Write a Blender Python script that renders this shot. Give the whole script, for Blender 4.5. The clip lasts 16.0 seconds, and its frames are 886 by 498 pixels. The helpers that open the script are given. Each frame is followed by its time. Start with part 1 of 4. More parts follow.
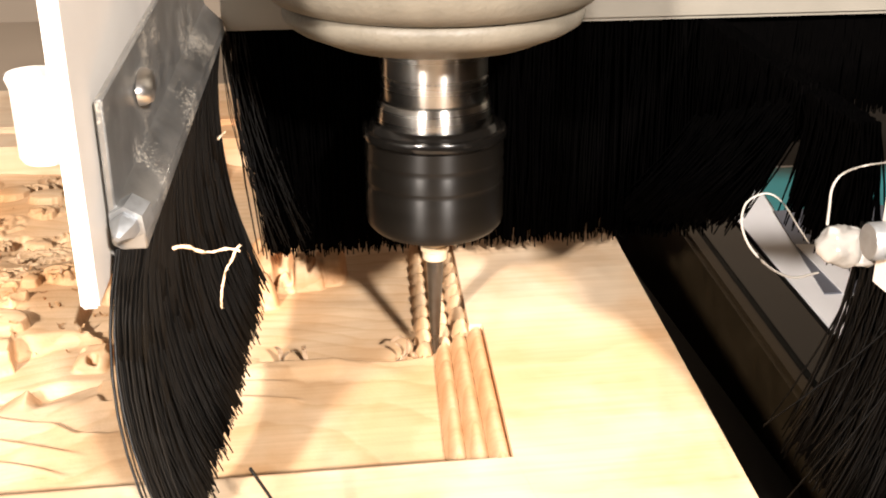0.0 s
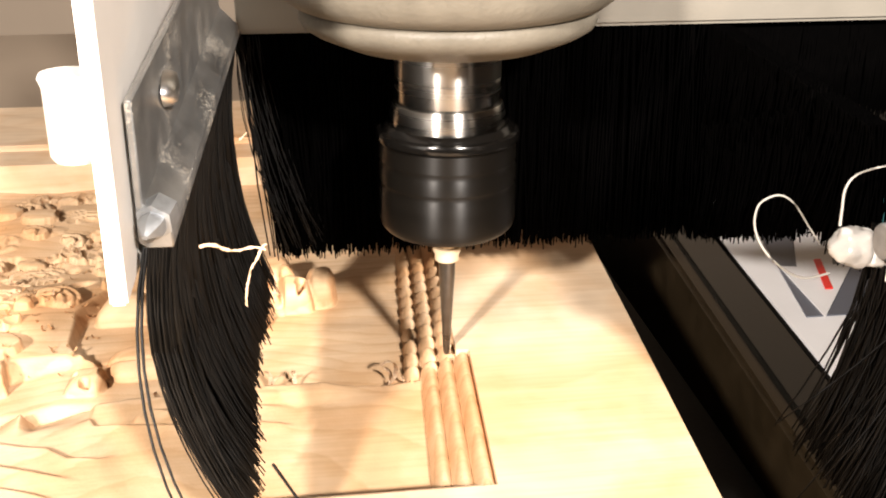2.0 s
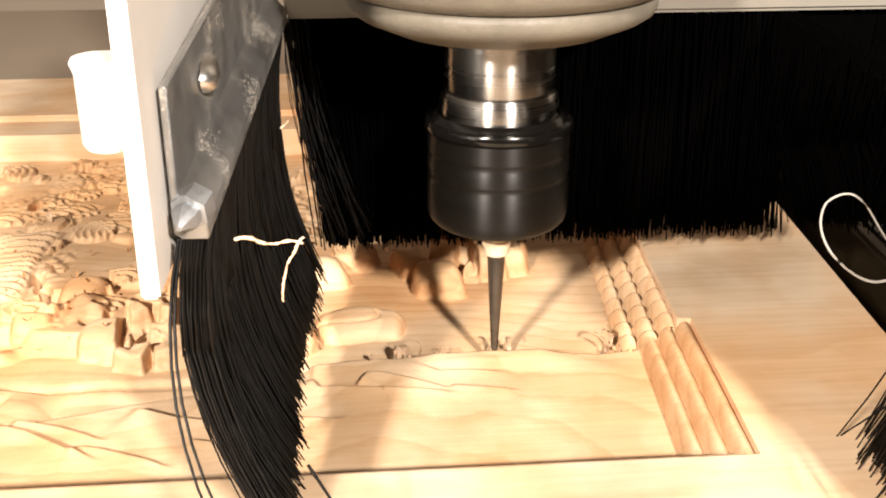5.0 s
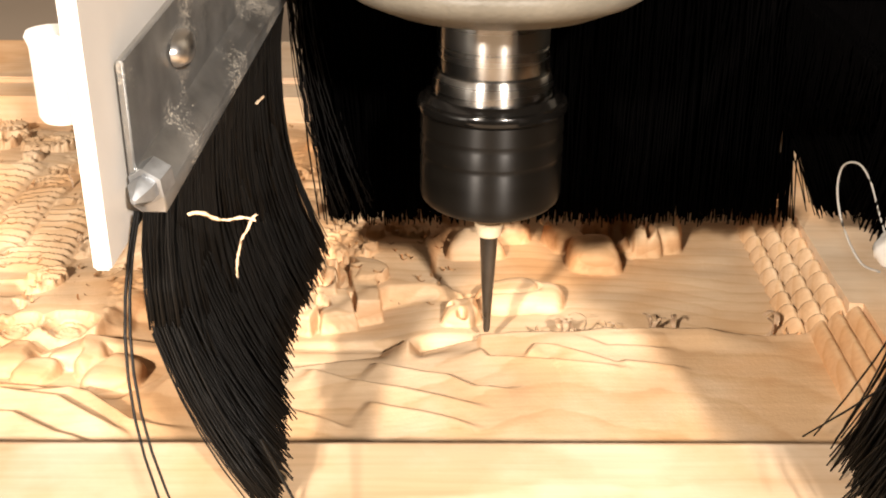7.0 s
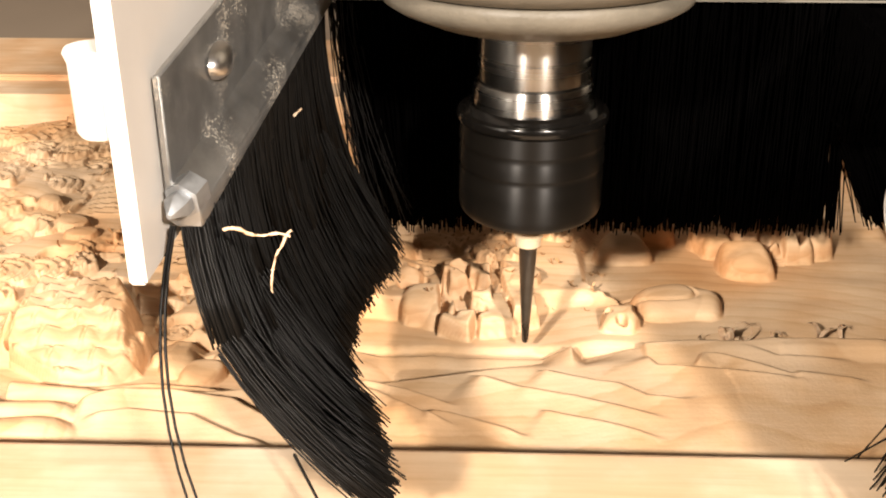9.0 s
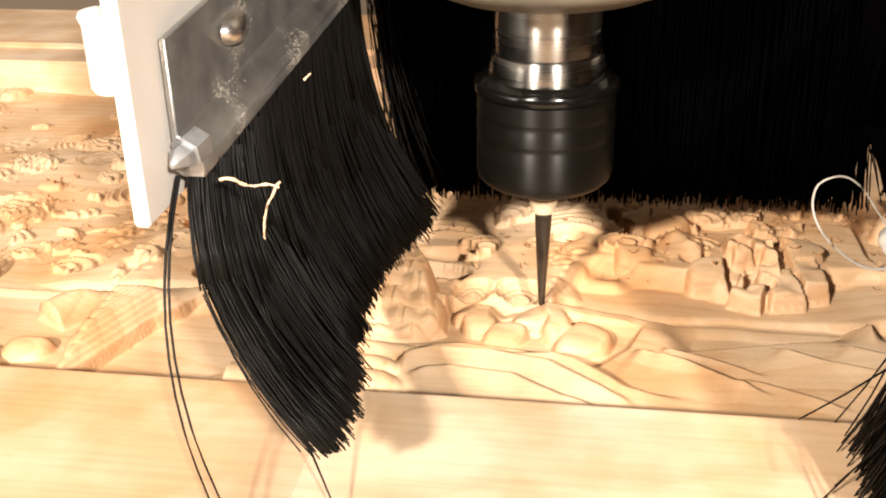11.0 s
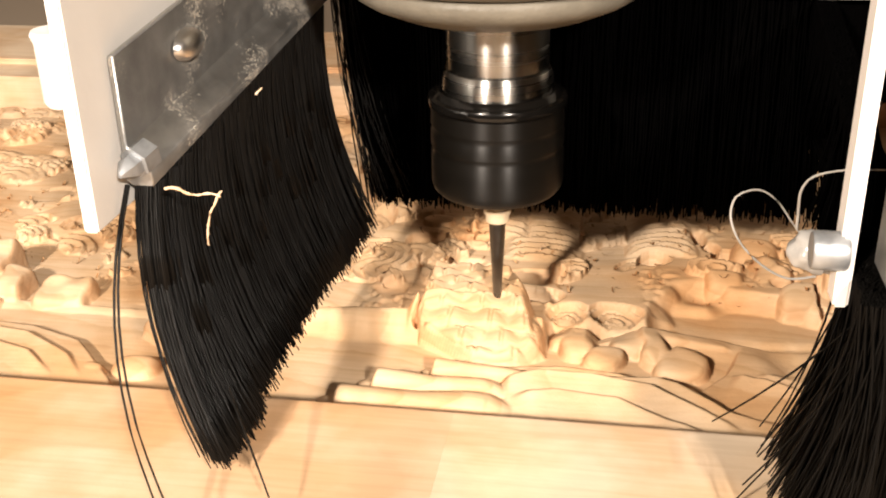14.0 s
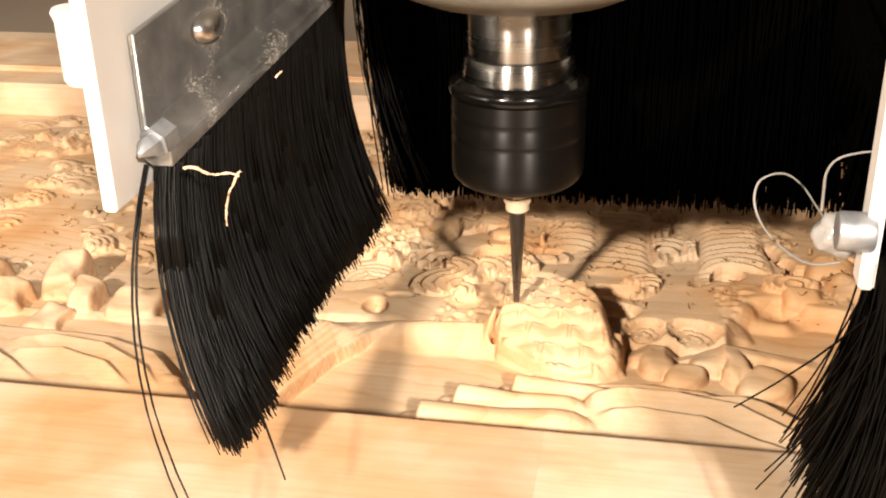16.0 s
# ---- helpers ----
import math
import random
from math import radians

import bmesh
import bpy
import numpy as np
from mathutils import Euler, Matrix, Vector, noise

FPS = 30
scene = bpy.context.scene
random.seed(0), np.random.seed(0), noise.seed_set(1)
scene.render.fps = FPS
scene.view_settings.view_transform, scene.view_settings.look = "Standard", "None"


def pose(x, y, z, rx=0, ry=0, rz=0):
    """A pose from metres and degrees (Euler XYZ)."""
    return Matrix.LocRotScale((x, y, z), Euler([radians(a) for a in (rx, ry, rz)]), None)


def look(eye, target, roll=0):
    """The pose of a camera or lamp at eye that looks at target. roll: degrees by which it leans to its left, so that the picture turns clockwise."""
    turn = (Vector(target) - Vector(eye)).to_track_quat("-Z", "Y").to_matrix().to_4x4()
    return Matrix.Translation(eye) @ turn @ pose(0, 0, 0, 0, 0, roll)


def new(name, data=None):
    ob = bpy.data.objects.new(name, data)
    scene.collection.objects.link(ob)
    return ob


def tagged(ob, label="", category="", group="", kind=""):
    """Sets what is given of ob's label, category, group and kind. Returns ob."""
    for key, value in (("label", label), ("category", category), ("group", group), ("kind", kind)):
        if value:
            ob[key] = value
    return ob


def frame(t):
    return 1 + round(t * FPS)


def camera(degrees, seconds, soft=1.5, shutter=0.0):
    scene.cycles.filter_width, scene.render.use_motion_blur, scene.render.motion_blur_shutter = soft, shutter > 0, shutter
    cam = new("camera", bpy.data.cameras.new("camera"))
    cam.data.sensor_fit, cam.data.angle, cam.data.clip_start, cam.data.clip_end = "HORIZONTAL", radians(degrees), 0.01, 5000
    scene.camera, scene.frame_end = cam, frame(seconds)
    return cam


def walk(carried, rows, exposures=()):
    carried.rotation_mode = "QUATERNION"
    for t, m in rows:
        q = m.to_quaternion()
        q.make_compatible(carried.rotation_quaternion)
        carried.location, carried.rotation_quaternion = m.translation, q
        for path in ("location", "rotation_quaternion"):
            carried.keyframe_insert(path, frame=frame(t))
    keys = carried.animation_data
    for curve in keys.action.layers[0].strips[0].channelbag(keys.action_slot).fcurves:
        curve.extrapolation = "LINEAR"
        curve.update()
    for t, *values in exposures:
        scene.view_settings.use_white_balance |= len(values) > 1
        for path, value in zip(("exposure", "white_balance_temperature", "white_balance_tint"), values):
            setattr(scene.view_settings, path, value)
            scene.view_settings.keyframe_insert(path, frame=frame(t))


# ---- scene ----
import functools

cam = camera(44.8, 16.0, soft=2.0)
PATH = [
    (0.0, pose(-0.0424, -0.3421, 0.1841, 67.32, 0.09, -7.58)),
    (0.5, pose(-0.0430, -0.3419, 0.1856, 67.31, -0.01, -7.96)),
    (1.0, pose(-0.0370, -0.3439, 0.1873, 67.58, 0.02, -7.88)),
    (1.5, pose(-0.0348, -0.3443, 0.1940, 67.95, -0.11, -7.78)),
    (2.0, pose(-0.0413, -0.3454, 0.1932, 67.62, -0.20, -7.93)),
    (2.5, pose(-0.0433, -0.3478, 0.1877, 66.96, -0.06, -7.72)),
    (3.0, pose(-0.0481, -0.3448, 0.1820, 66.76, -0.11, -7.32)),
    (3.5, pose(-0.0515, -0.3448, 0.1860, 66.69, 0.05, -6.32)),
    (4.0, pose(-0.0660, -0.3401, 0.1861, 66.66, 0.28, -5.91)),
    (4.5, pose(-0.0852, -0.3345, 0.1847, 66.87, 0.05, -5.04)),
    (5.0, pose(-0.0954, -0.3348, 0.1831, 66.89, 0.06, -4.69)),
    (5.2, pose(-0.1007, -0.3359, 0.1808, 66.59, 0.04, -4.31)),
    (7.3, pose(-0.1365, -0.3328, 0.1835, 65.32, -0.32, 0.14)),
    (7.5, pose(-0.1430, -0.3315, 0.1819, 65.28, -0.25, 0.40)),
    (8.0, pose(-0.1500, -0.3297, 0.1828, 65.10, -0.31, 0.74)),
    (8.5, pose(-0.1563, -0.3288, 0.1839, 65.06, -0.22, 1.12)),
    (10.8, pose(-0.2222, -0.3448, 0.1881, 64.85, 1.16, 8.16)),
    (11.0, pose(-0.2269, -0.3461, 0.1855, 64.23, 1.13, 8.54)),
    (11.5, pose(-0.2309, -0.3465, 0.1827, 63.31, 1.16, 8.56)),
    (12.0, pose(-0.2538, -0.3513, 0.1876, 64.02, 1.13, 9.68)),
    (12.5, pose(-0.2634, -0.3560, 0.1899, 64.44, 0.82, 9.94)),
    (13.0, pose(-0.2547, -0.3546, 0.1931, 64.47, 1.08, 9.79)),
    (13.5, pose(-0.2510, -0.3550, 0.1949, 64.54, 1.15, 9.71)),
    (14.0, pose(-0.2532, -0.3546, 0.1941, 64.72, 1.17, 9.69)),
    (14.5, pose(-0.2635, -0.3542, 0.1970, 64.71, 1.23, 9.78)),
    (15.0, pose(-0.2703, -0.3578, 0.1954, 64.90, 1.26, 10.35)),
    (15.5, pose(-0.2721, -0.3561, 0.1971, 64.98, 1.37, 10.61)),
    (16.0, pose(-0.2741, -0.3551, 0.1964, 65.06, 1.18, 10.81)),
]
HEAD = [
    (0.0, -0.0024, 0.0094),
    (0.5, 0.0014, 0.0144),
    (1.0, 0.0063, 0.0176),
    (1.5, 0.0124, 0.0201),
    (2.0, 0.0059, 0.0183),
    (2.5, 0.0015, 0.0139),
    (3.0, -0.0034, 0.0086),
    (3.5, -0.0169, 0.0072),
    (4.0, -0.0264, 0.0085),
    (4.5, -0.0375, 0.0107),
    (5.0, -0.0525, 0.0104),
    (5.2, -0.0596, 0.0106),
    (7.3, -0.1127, 0.0076),
    (7.5, -0.1137, 0.0058),
    (8.0, -0.1324, 0.0003),
    (8.5, -0.1367, 0.0060),
    (10.8, -0.2431, 0.0077),
    (11.0, -0.2452, 0.0060),
    (11.5, -0.2581, 0.0008),
    (12.0, -0.2631, 0.0052),
    (12.5, -0.2676, 0.0049),
    (13.0, -0.2760, 0.0007),
    (13.5, -0.2780, 0.0089),
    (14.0, -0.2946, 0.0096),
    (14.5, -0.2999, 0.0176),
    (15.0, -0.3044, 0.0167),
    (15.5, -0.3085, 0.0170),
    (16.0, -0.3154, 0.0182),
]
HEAD_Y = -0.0195
HEAD_SIZE = 0.9434

walk(cam, PATH, [(0.0, 0.52, 6150, 10), (4.0, 0.46, 6200, 10), (5.2, 0.35, 6300, 10), (8.0, 0.06, 6450, 10), (11.0, 0.10, 6400, 10), (12.0, -0.06, 6500, 10), (16.0, -0.09, 6500, 10)])

# ---- world and lights ----
world = bpy.data.worlds.new("world")
scene.world = world
world.use_nodes = True
world.node_tree.nodes["Background"].inputs[0].default_value = (1.0, 0.86, 0.68, 1)
world.node_tree.nodes["Background"].inputs[1].default_value = 0.02


def work_lamp(name, eye, target, size, watts, colour):
    data = bpy.data.lights.new(name, "AREA")
    data.shape, data.size, data.energy, data.color = "DISK", size, watts, colour
    ob = new(name, data)
    ob.matrix_world = look(eye, target)
    return ob


work_lamp("bench_lamp_light", (-0.72, -1.2, 0.72), (-0.15, 0, 0), 0.10, 41, (1.0, 0.865, 0.735))
work_lamp("ceiling_lamp_light", (0.34, -1.32, 0.78), (-0.15, 0, 0), 0.10, 43, (1.0, 0.875, 0.755))


# ---- materials ----
def material(name):
    m = bpy.data.materials.new(name)
    m.use_nodes = True
    return m, m.node_tree.nodes, m.node_tree.links, m.node_tree.nodes["Principled BSDF"]


def ramp_node(nodes, stops):
    r = nodes.new("ShaderNodeValToRGB")
    while len(r.color_ramp.elements) < len(stops):
        r.color_ramp.elements.new(0.5)
    for el, (p, c) in zip(r.color_ramp.elements, stops):
        el.position, el.color = p, (*c, 1)
    return r


def turned(nodes, links, bsdf, amount):
    """Fine grooves round the z axis, as on a turned or spinning part."""
    tan = nodes.new("ShaderNodeTangent")
    tan.direction_type, tan.axis = "RADIAL", "Z"
    bsdf.inputs["Anisotropic"].default_value = amount
    bsdf.inputs["Anisotropic Rotation"].default_value = 0.25
    links.new(tan.outputs[0], bsdf.inputs["Tangent"])


def add_bump(nodes, links, bsdf, height, strength, distance):
    b = nodes.new("ShaderNodeBump")
    b.inputs["Strength"].default_value, b.inputs["Distance"].default_value = strength, distance
    links.new(height, b.inputs["Height"])
    links.new(b.outputs[0], bsdf.inputs["Normal"])


def pine(name, light, dark, ring_scale=42.0, shift=(0, 0.12, -0.22), tilt=(3, 2, 1.5), fuzz=0.25, steep_tint=0.8):
    """Sawn softwood: growth rings round a pith along x, fine streaks and blotches."""
    m, n, l, b = material(name)
    tc = n.new("ShaderNodeTexCoord")
    mp = n.new("ShaderNodeMapping")
    mp.inputs["Location"].default_value = shift
    mp.inputs["Rotation"].default_value = [radians(a) for a in tilt]
    l.new(tc.outputs["Object"], mp.inputs[0])
    warp = n.new("ShaderNodeTexNoise")
    warp.inputs["Scale"].default_value, warp.inputs["Detail"].default_value = 7, 2
    l.new(mp.outputs[0], warp.inputs["Vector"])
    add = n.new("ShaderNodeMixRGB")
    add.blend_type = "ADD"
    add.inputs[0].default_value = 0.045
    l.new(mp.outputs[0], add.inputs[1])
    l.new(warp.outputs["Color"], add.inputs[2])
    ring = n.new("ShaderNodeTexWave")
    ring.wave_type, ring.rings_direction, ring.wave_profile = "RINGS", "X", "SAW"
    ring.inputs["Scale"].default_value = ring_scale
    ring.inputs["Distortion"].default_value, ring.inputs["Detail"].default_value = 1.2, 2
    ring.inputs["Detail Scale"].default_value = 2
    l.new(add.outputs[0], ring.inputs["Vector"])
    rr = ramp_node(n, [(0.0, light), (0.62, [a * 0.75 + c * 0.25 for a, c in zip(light, dark)]), (0.93, dark), (1.0, light)])
    l.new(ring.outputs["Color"], rr.inputs[0])
    st = n.new("ShaderNodeMapping")
    st.inputs["Scale"].default_value = (12, 260, 260)
    l.new(tc.outputs["Object"], st.inputs[0])
    streak = n.new("ShaderNodeTexNoise")
    streak.inputs["Scale"].default_value, streak.inputs["Detail"].default_value = 2.2, 4
    l.new(st.outputs[0], streak.inputs["Vector"])
    sr = ramp_node(n, [(0.35, (0.72, 0.66, 0.58)), (0.6, (1, 1, 1))])
    l.new(streak.outputs["Fac"], sr.inputs[0])
    mul = n.new("ShaderNodeMixRGB")
    mul.blend_type = "MULTIPLY"
    mul.inputs[0].default_value = 0.28
    l.new(rr.outputs[0], mul.inputs[1])
    l.new(sr.outputs[0], mul.inputs[2])
    blot = n.new("ShaderNodeTexNoise")
    blot.inputs["Scale"].default_value, blot.inputs["Detail"].default_value = 28, 5
    l.new(tc.outputs["Object"], blot.inputs["Vector"])
    br = ramp_node(n, [(0.38, (0.80, 0.66, 0.50)), (0.58, (1, 1, 1))])
    l.new(blot.outputs["Fac"], br.inputs[0])
    mul2 = n.new("ShaderNodeMixRGB")
    mul2.blend_type = "MULTIPLY"
    mul2.inputs[0].default_value = 0.65
    l.new(mul.outputs[0], mul2.inputs[1])
    l.new(br.outputs[0], mul2.inputs[2])
    patch = n.new("ShaderNodeTexNoise")
    patch.inputs["Scale"].default_value, patch.inputs["Detail"].default_value = 11, 3
    l.new(tc.outputs["Object"], patch.inputs["Vector"])
    pr = ramp_node(n, [(0.36, (0.86, 0.88, 0.92)), (0.5, (1, 1, 1)), (0.66, (0.98, 0.80, 0.62))])
    l.new(patch.outputs["Fac"], pr.inputs[0])
    mul3 = n.new("ShaderNodeMixRGB")
    mul3.blend_type = "MULTIPLY"
    mul3.inputs[0].default_value = 0.95
    l.new(mul2.outputs[0], mul3.inputs[1])
    l.new(pr.outputs[0], mul3.inputs[2])
    # end grain, facing along x, and steep faces of any direction are darker and redder
    geo = n.new("ShaderNodeNewGeometry")
    sep = n.new("ShaderNodeSeparateXYZ")
    l.new(geo.outputs["Normal"], sep.inputs[0])
    ab = n.new("ShaderNodeMath")
    ab.operation = "ABSOLUTE"
    l.new(sep.outputs["X"], ab.inputs[0])
    up = n.new("ShaderNodeMath")
    up.operation = "ABSOLUTE"
    l.new(sep.outputs["Z"], up.inputs[0])
    steep = n.new("ShaderNodeMath")
    steep.operation = "MULTIPLY_ADD"
    l.new(up.outputs[0], steep.inputs[0])
    steep.inputs[1].default_value, steep.inputs[2].default_value = -0.85, 0.85
    cut = n.new("ShaderNodeMath")
    cut.operation = "MAXIMUM"
    l.new(ab.outputs[0], cut.inputs[0])
    l.new(steep.outputs[0], cut.inputs[1])
    er = ramp_node(n, [(0.25, (1, 1, 1)), (0.80, (0.60, 0.38, 0.20))])
    l.new(cut.outputs[0], er.inputs[0])
    mul4 = n.new("ShaderNodeMixRGB")
    mul4.blend_type = "MULTIPLY"
    mul4.inputs[0].default_value = steep_tint
    l.new(mul3.outputs[0], mul4.inputs[1])
    l.new(er.outputs[0], mul4.inputs[2])
    l.new(mul4.outputs[0], b.inputs["Base Color"])
    b.inputs["Roughness"].default_value = 0.62
    b.inputs["Specular IOR Level"].default_value = 0.3
    fz = n.new("ShaderNodeTexNoise")
    fz.inputs["Scale"].default_value, fz.inputs["Detail"].default_value = 900, 4
    l.new(tc.outputs["Object"], fz.inputs["Vector"])
    add_bump(n, l, b, fz.outputs["Fac"], fuzz, 0.0006)
    return m


def painted(name, colour, rough=0.5, metal=0.0, wear=0.25, scale=60.0, bump=0.1, spec=0.5, streaks=None, dust=None, lathe_marks=0.0):
    """A surface of one material with two scales of uneven colour, gloss and relief."""
    m, n, l, b = material(name)
    tc = n.new("ShaderNodeTexCoord")
    mp = n.new("ShaderNodeMapping")
    if streaks:
        mp.inputs["Scale"].default_value = streaks
    l.new(tc.outputs["Object"], mp.inputs[0])
    big = n.new("ShaderNodeTexNoise")
    big.inputs["Scale"].default_value, big.inputs["Detail"].default_value = scale, 6
    l.new(mp.outputs[0], big.inputs["Vector"])
    fine = n.new("ShaderNodeTexNoise")
    fine.inputs["Scale"].default_value, fine.inputs["Detail"].default_value = scale * 14, 3
    l.new(mp.outputs[0], fine.inputs["Vector"])
    r = ramp_node(n, [(0.3, [c * (1 - wear) for c in colour]), (0.7, colour)])
    l.new(big.outputs["Fac"], r.inputs[0])
    l.new(r.outputs[0], b.inputs["Base Color"])
    rr = n.new("ShaderNodeMapRange")
    rr.inputs["To Min"].default_value, rr.inputs["To Max"].default_value = max(0.03, rough - 0.12), min(1, rough + 0.12)
    l.new(big.outputs["Fac"], rr.inputs["Value"])
    l.new(rr.outputs[0], b.inputs["Roughness"])
    b.inputs["Metallic"].default_value = metal
    if dust:
        dn = n.new("ShaderNodeTexNoise")
        dn.inputs["Scale"].default_value, dn.inputs["Detail"].default_value = 1300, 3
        l.new(tc.outputs["Object"], dn.inputs["Vector"])
        where = n.new("ShaderNodeTexNoise")
        where.inputs["Scale"].default_value = 45
        l.new(tc.outputs["Object"], where.inputs["Vector"])
        both = n.new("ShaderNodeMath")
        both.operation = "MULTIPLY"
        l.new(dn.outputs["Fac"], both.inputs[0])
        l.new(where.outputs["Fac"], both.inputs[1])
        cut = ramp_node(n, [(0.31, (0, 0, 0)), (0.345, (0.75, 0.75, 0.75))])
        l.new(both.outputs[0], cut.inputs[0])
        mix = n.new("ShaderNodeMixRGB")
        l.new(cut.outputs[0], mix.inputs[0])
        l.new(r.outputs[0], mix.inputs[1])
        mix.inputs[2].default_value = (*dust, 1)
        l.new(mix.outputs[0], b.inputs["Base Color"])
        less = n.new("ShaderNodeMath")
        less.operation = "MULTIPLY_ADD"
        l.new(cut.outputs[0], less.inputs[0])
        less.inputs[1].default_value, less.inputs[2].default_value = -metal, metal
        l.new(less.outputs[0], b.inputs["Metallic"])
    b.inputs["Specular IOR Level"].default_value = spec
    if lathe_marks:
        turned(n, l, b, lathe_marks)
    add_bump(n, l, b, fine.outputs["Fac"], bump, 0.0005)
    return m


PINE = pine("carved_pine", (0.72, 0.53, 0.345), (0.645, 0.45, 0.27), 62, (0, 0.12, -0.22), (3, 5, 1.5), 0.2, 0.5)
PINE_M = pine("moulded_pine", (0.70, 0.52, 0.34), (0.62, 0.43, 0.25), 62, (0, 0.12, -0.22), (3, 5, 1.5), 0.15, 0.3)
PINE_A = pine("planed_pine", (0.74, 0.56, 0.395), (0.68, 0.49, 0.32), 22, (0, 0.05, -0.3), (2, 4, 0), 0.08, 0.2)
PINE_B = pine("planed_pine_pale", (0.77, 0.605, 0.43), (0.72, 0.54, 0.365), 18, (0, -0.1, -0.35), (1, 3, 2), 0.08, 0.2)
FLAKE = pine("brown_flake", (0.50, 0.31, 0.16), (0.30, 0.17, 0.08), 80)
SHAVING = pine("pine_shaving", (0.84, 0.71, 0.55), (0.74, 0.57, 0.39), 60, steep_tint=0.1)
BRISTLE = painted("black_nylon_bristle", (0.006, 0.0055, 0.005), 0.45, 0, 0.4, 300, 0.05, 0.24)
# same bristle taken near zero: its crushed deep shade is put into the colour
SHADED_BRISTLE = painted("shaded_black_bristle", (0.0006, 0.0005, 0.0005), 0.7, 0, 0.4, 300, 0.05, 0.01)
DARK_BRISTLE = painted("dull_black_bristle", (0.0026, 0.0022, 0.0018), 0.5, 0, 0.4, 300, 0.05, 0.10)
GLOSS_BLACK = painted("gloss_black_ring", (0.004, 0.0035, 0.003), 0.15, 0.0, 0.2, 90, 0.01, 0.4)
CHROME = painted("polished_rivet", (0.80, 0.79, 0.77), 0.34, 1.0, 0.1, 200, 0.05)
STEEL = painted("ground_steel", (0.40, 0.385, 0.36), 0.27, 1.0, 0.06, 12, 0.0, 0.5, (0.05, 0.05, 4), None, 0.92)
CARBIDE = painted("dark_carbide", (0.16, 0.16, 0.16), 0.30, 1.0, 0.2, 200, 0.05)
BLACKOX = painted("black_oxide_steel", (0.0045, 0.0038, 0.0030), 0.40, 0.0, 0.3, 60, 0.0, 0.22, (0.05, 0.05, 5), None, 0.85)
BRASS = painted("worn_collet", (0.72, 0.60, 0.42), 0.35, 0.3, 0.2, 150, 0.04)
NOSE = painted("cast_spindle_nose", (0.165, 0.147, 0.115), 0.45, 0.0, 0.4, 55, 0.4, 0.3)
PLATE = painted("white_plastic_plate", (0.80, 0.77, 0.73), 0.45, 0, 0.08, 40, 0.08)
ALU = painted("sawn_aluminium", (0.46, 0.46, 0.45), 0.36, 0.8, 0.3, 130, 0.10, 0.5, None, (0.55, 0.50, 0.42))
ZINC = painted("zinc_bolt", (0.42, 0.44, 0.46), 0.40, 0.7, 0.3, 300, 0.2)
BEAM = painted("cream_beam_paint", (0.20, 0.185, 0.155), 0.45, 0, 0.2, 30, 0.08, 0.3)
GLUE = painted("milky_hot_glue", (0.46, 0.445, 0.42), 0.16, 0, 0.15, 90, 0.12, 0.6)
WIRE = painted("grey_white_cable", (0.36, 0.34, 0.31), 0.4, 0, 0.1, 100, 0.05)
BED = painted("black_machine_bed", (0.007, 0.006, 0.005), 0.55, 0, 0.4, 40, 0.2, 0.2)
GLOSSY = painted("dark_glossy_cover", (0.006, 0.006, 0.005), 0.20, 0, 0.5, 50, 0.1)
EDGE = painted("brown_worn_edge", (0.030, 0.020, 0.009), 0.4, 0.3, 0.4, 60, 0.1)
SIGN_GREY = painted("sign_slate_print", (0.10, 0.11, 0.14), 0.4, 0, 0.1, 60, 0.03)
SIGN_WHITE = painted("sign_white_print", (0.80, 0.80, 0.82), 0.4, 0, 0.05, 60, 0.03)
SIGN_TEAL = painted("sign_teal_print", (0.02, 0.20, 0.22), 0.4, 0, 0.1, 60, 0.03)
SIGN_RED = painted("sign_red_print", (0.75, 0.03, 0.02), 0.4, 0, 0.05, 60, 0.03)
WALL = painted("taupe_wall_paint", (0.30, 0.24, 0.18), 0.7, 0, 0.12, 6, 0.1)
FLOOR = painted("grey_concrete", (0.07, 0.065, 0.06), 0.7, 0, 0.3, 8, 0.3)


# ---- building helpers ----
def part(name, bm, material, parent=None, label="", smooth=True):
    me = bpy.data.meshes.new(name)
    bm.to_mesh(me)
    bm.free()
    me.set_sharp_from_angle(angle=radians(38))
    return finish(name, me, material, parent, label, smooth)


def finish(name, me, material, parent=None, label="", smooth=True):
    me.materials.append(material)
    if smooth:
        me.polygons.foreach_set("use_smooth", [True] * len(me.polygons))
    ob = new(name, me)
    if parent:
        ob.parent = parent
    if label:
        tagged(ob, label)
    return ob


def raw_part(name, verts, faces, material, parent=None, label="", smooth=True):
    me = bpy.data.meshes.new(name)
    me.from_pydata(verts, [], faces)
    me.update()
    return finish(name, me, material, parent, label, smooth)


def prism(outline, z0, z1, bevel=0.0):
    """An upright slab over a plan outline of (x, y), counter-clockwise."""
    bm = bmesh.new()
    low = [bm.verts.new((x, y, z0)) for x, y in outline]
    high = [bm.verts.new((x, y, z1)) for x, y in outline]
    k = len(outline)
    bm.faces.new(low[::-1]), bm.faces.new(high)
    for i in range(k):
        bm.faces.new((low[i], low[(i + 1) % k], high[(i + 1) % k], high[i]))
    if bevel:
        bmesh.ops.bevel(bm, geom=bm.edges[:], offset=bevel, segments=2, affect="EDGES")
    return bm


def box(x0, x1, y0, y1, z0, z1, bevel=0.0):
    return prism([(x0, y0), (x1, y0), (x1, y1), (x0, y1)], z0, z1, bevel)


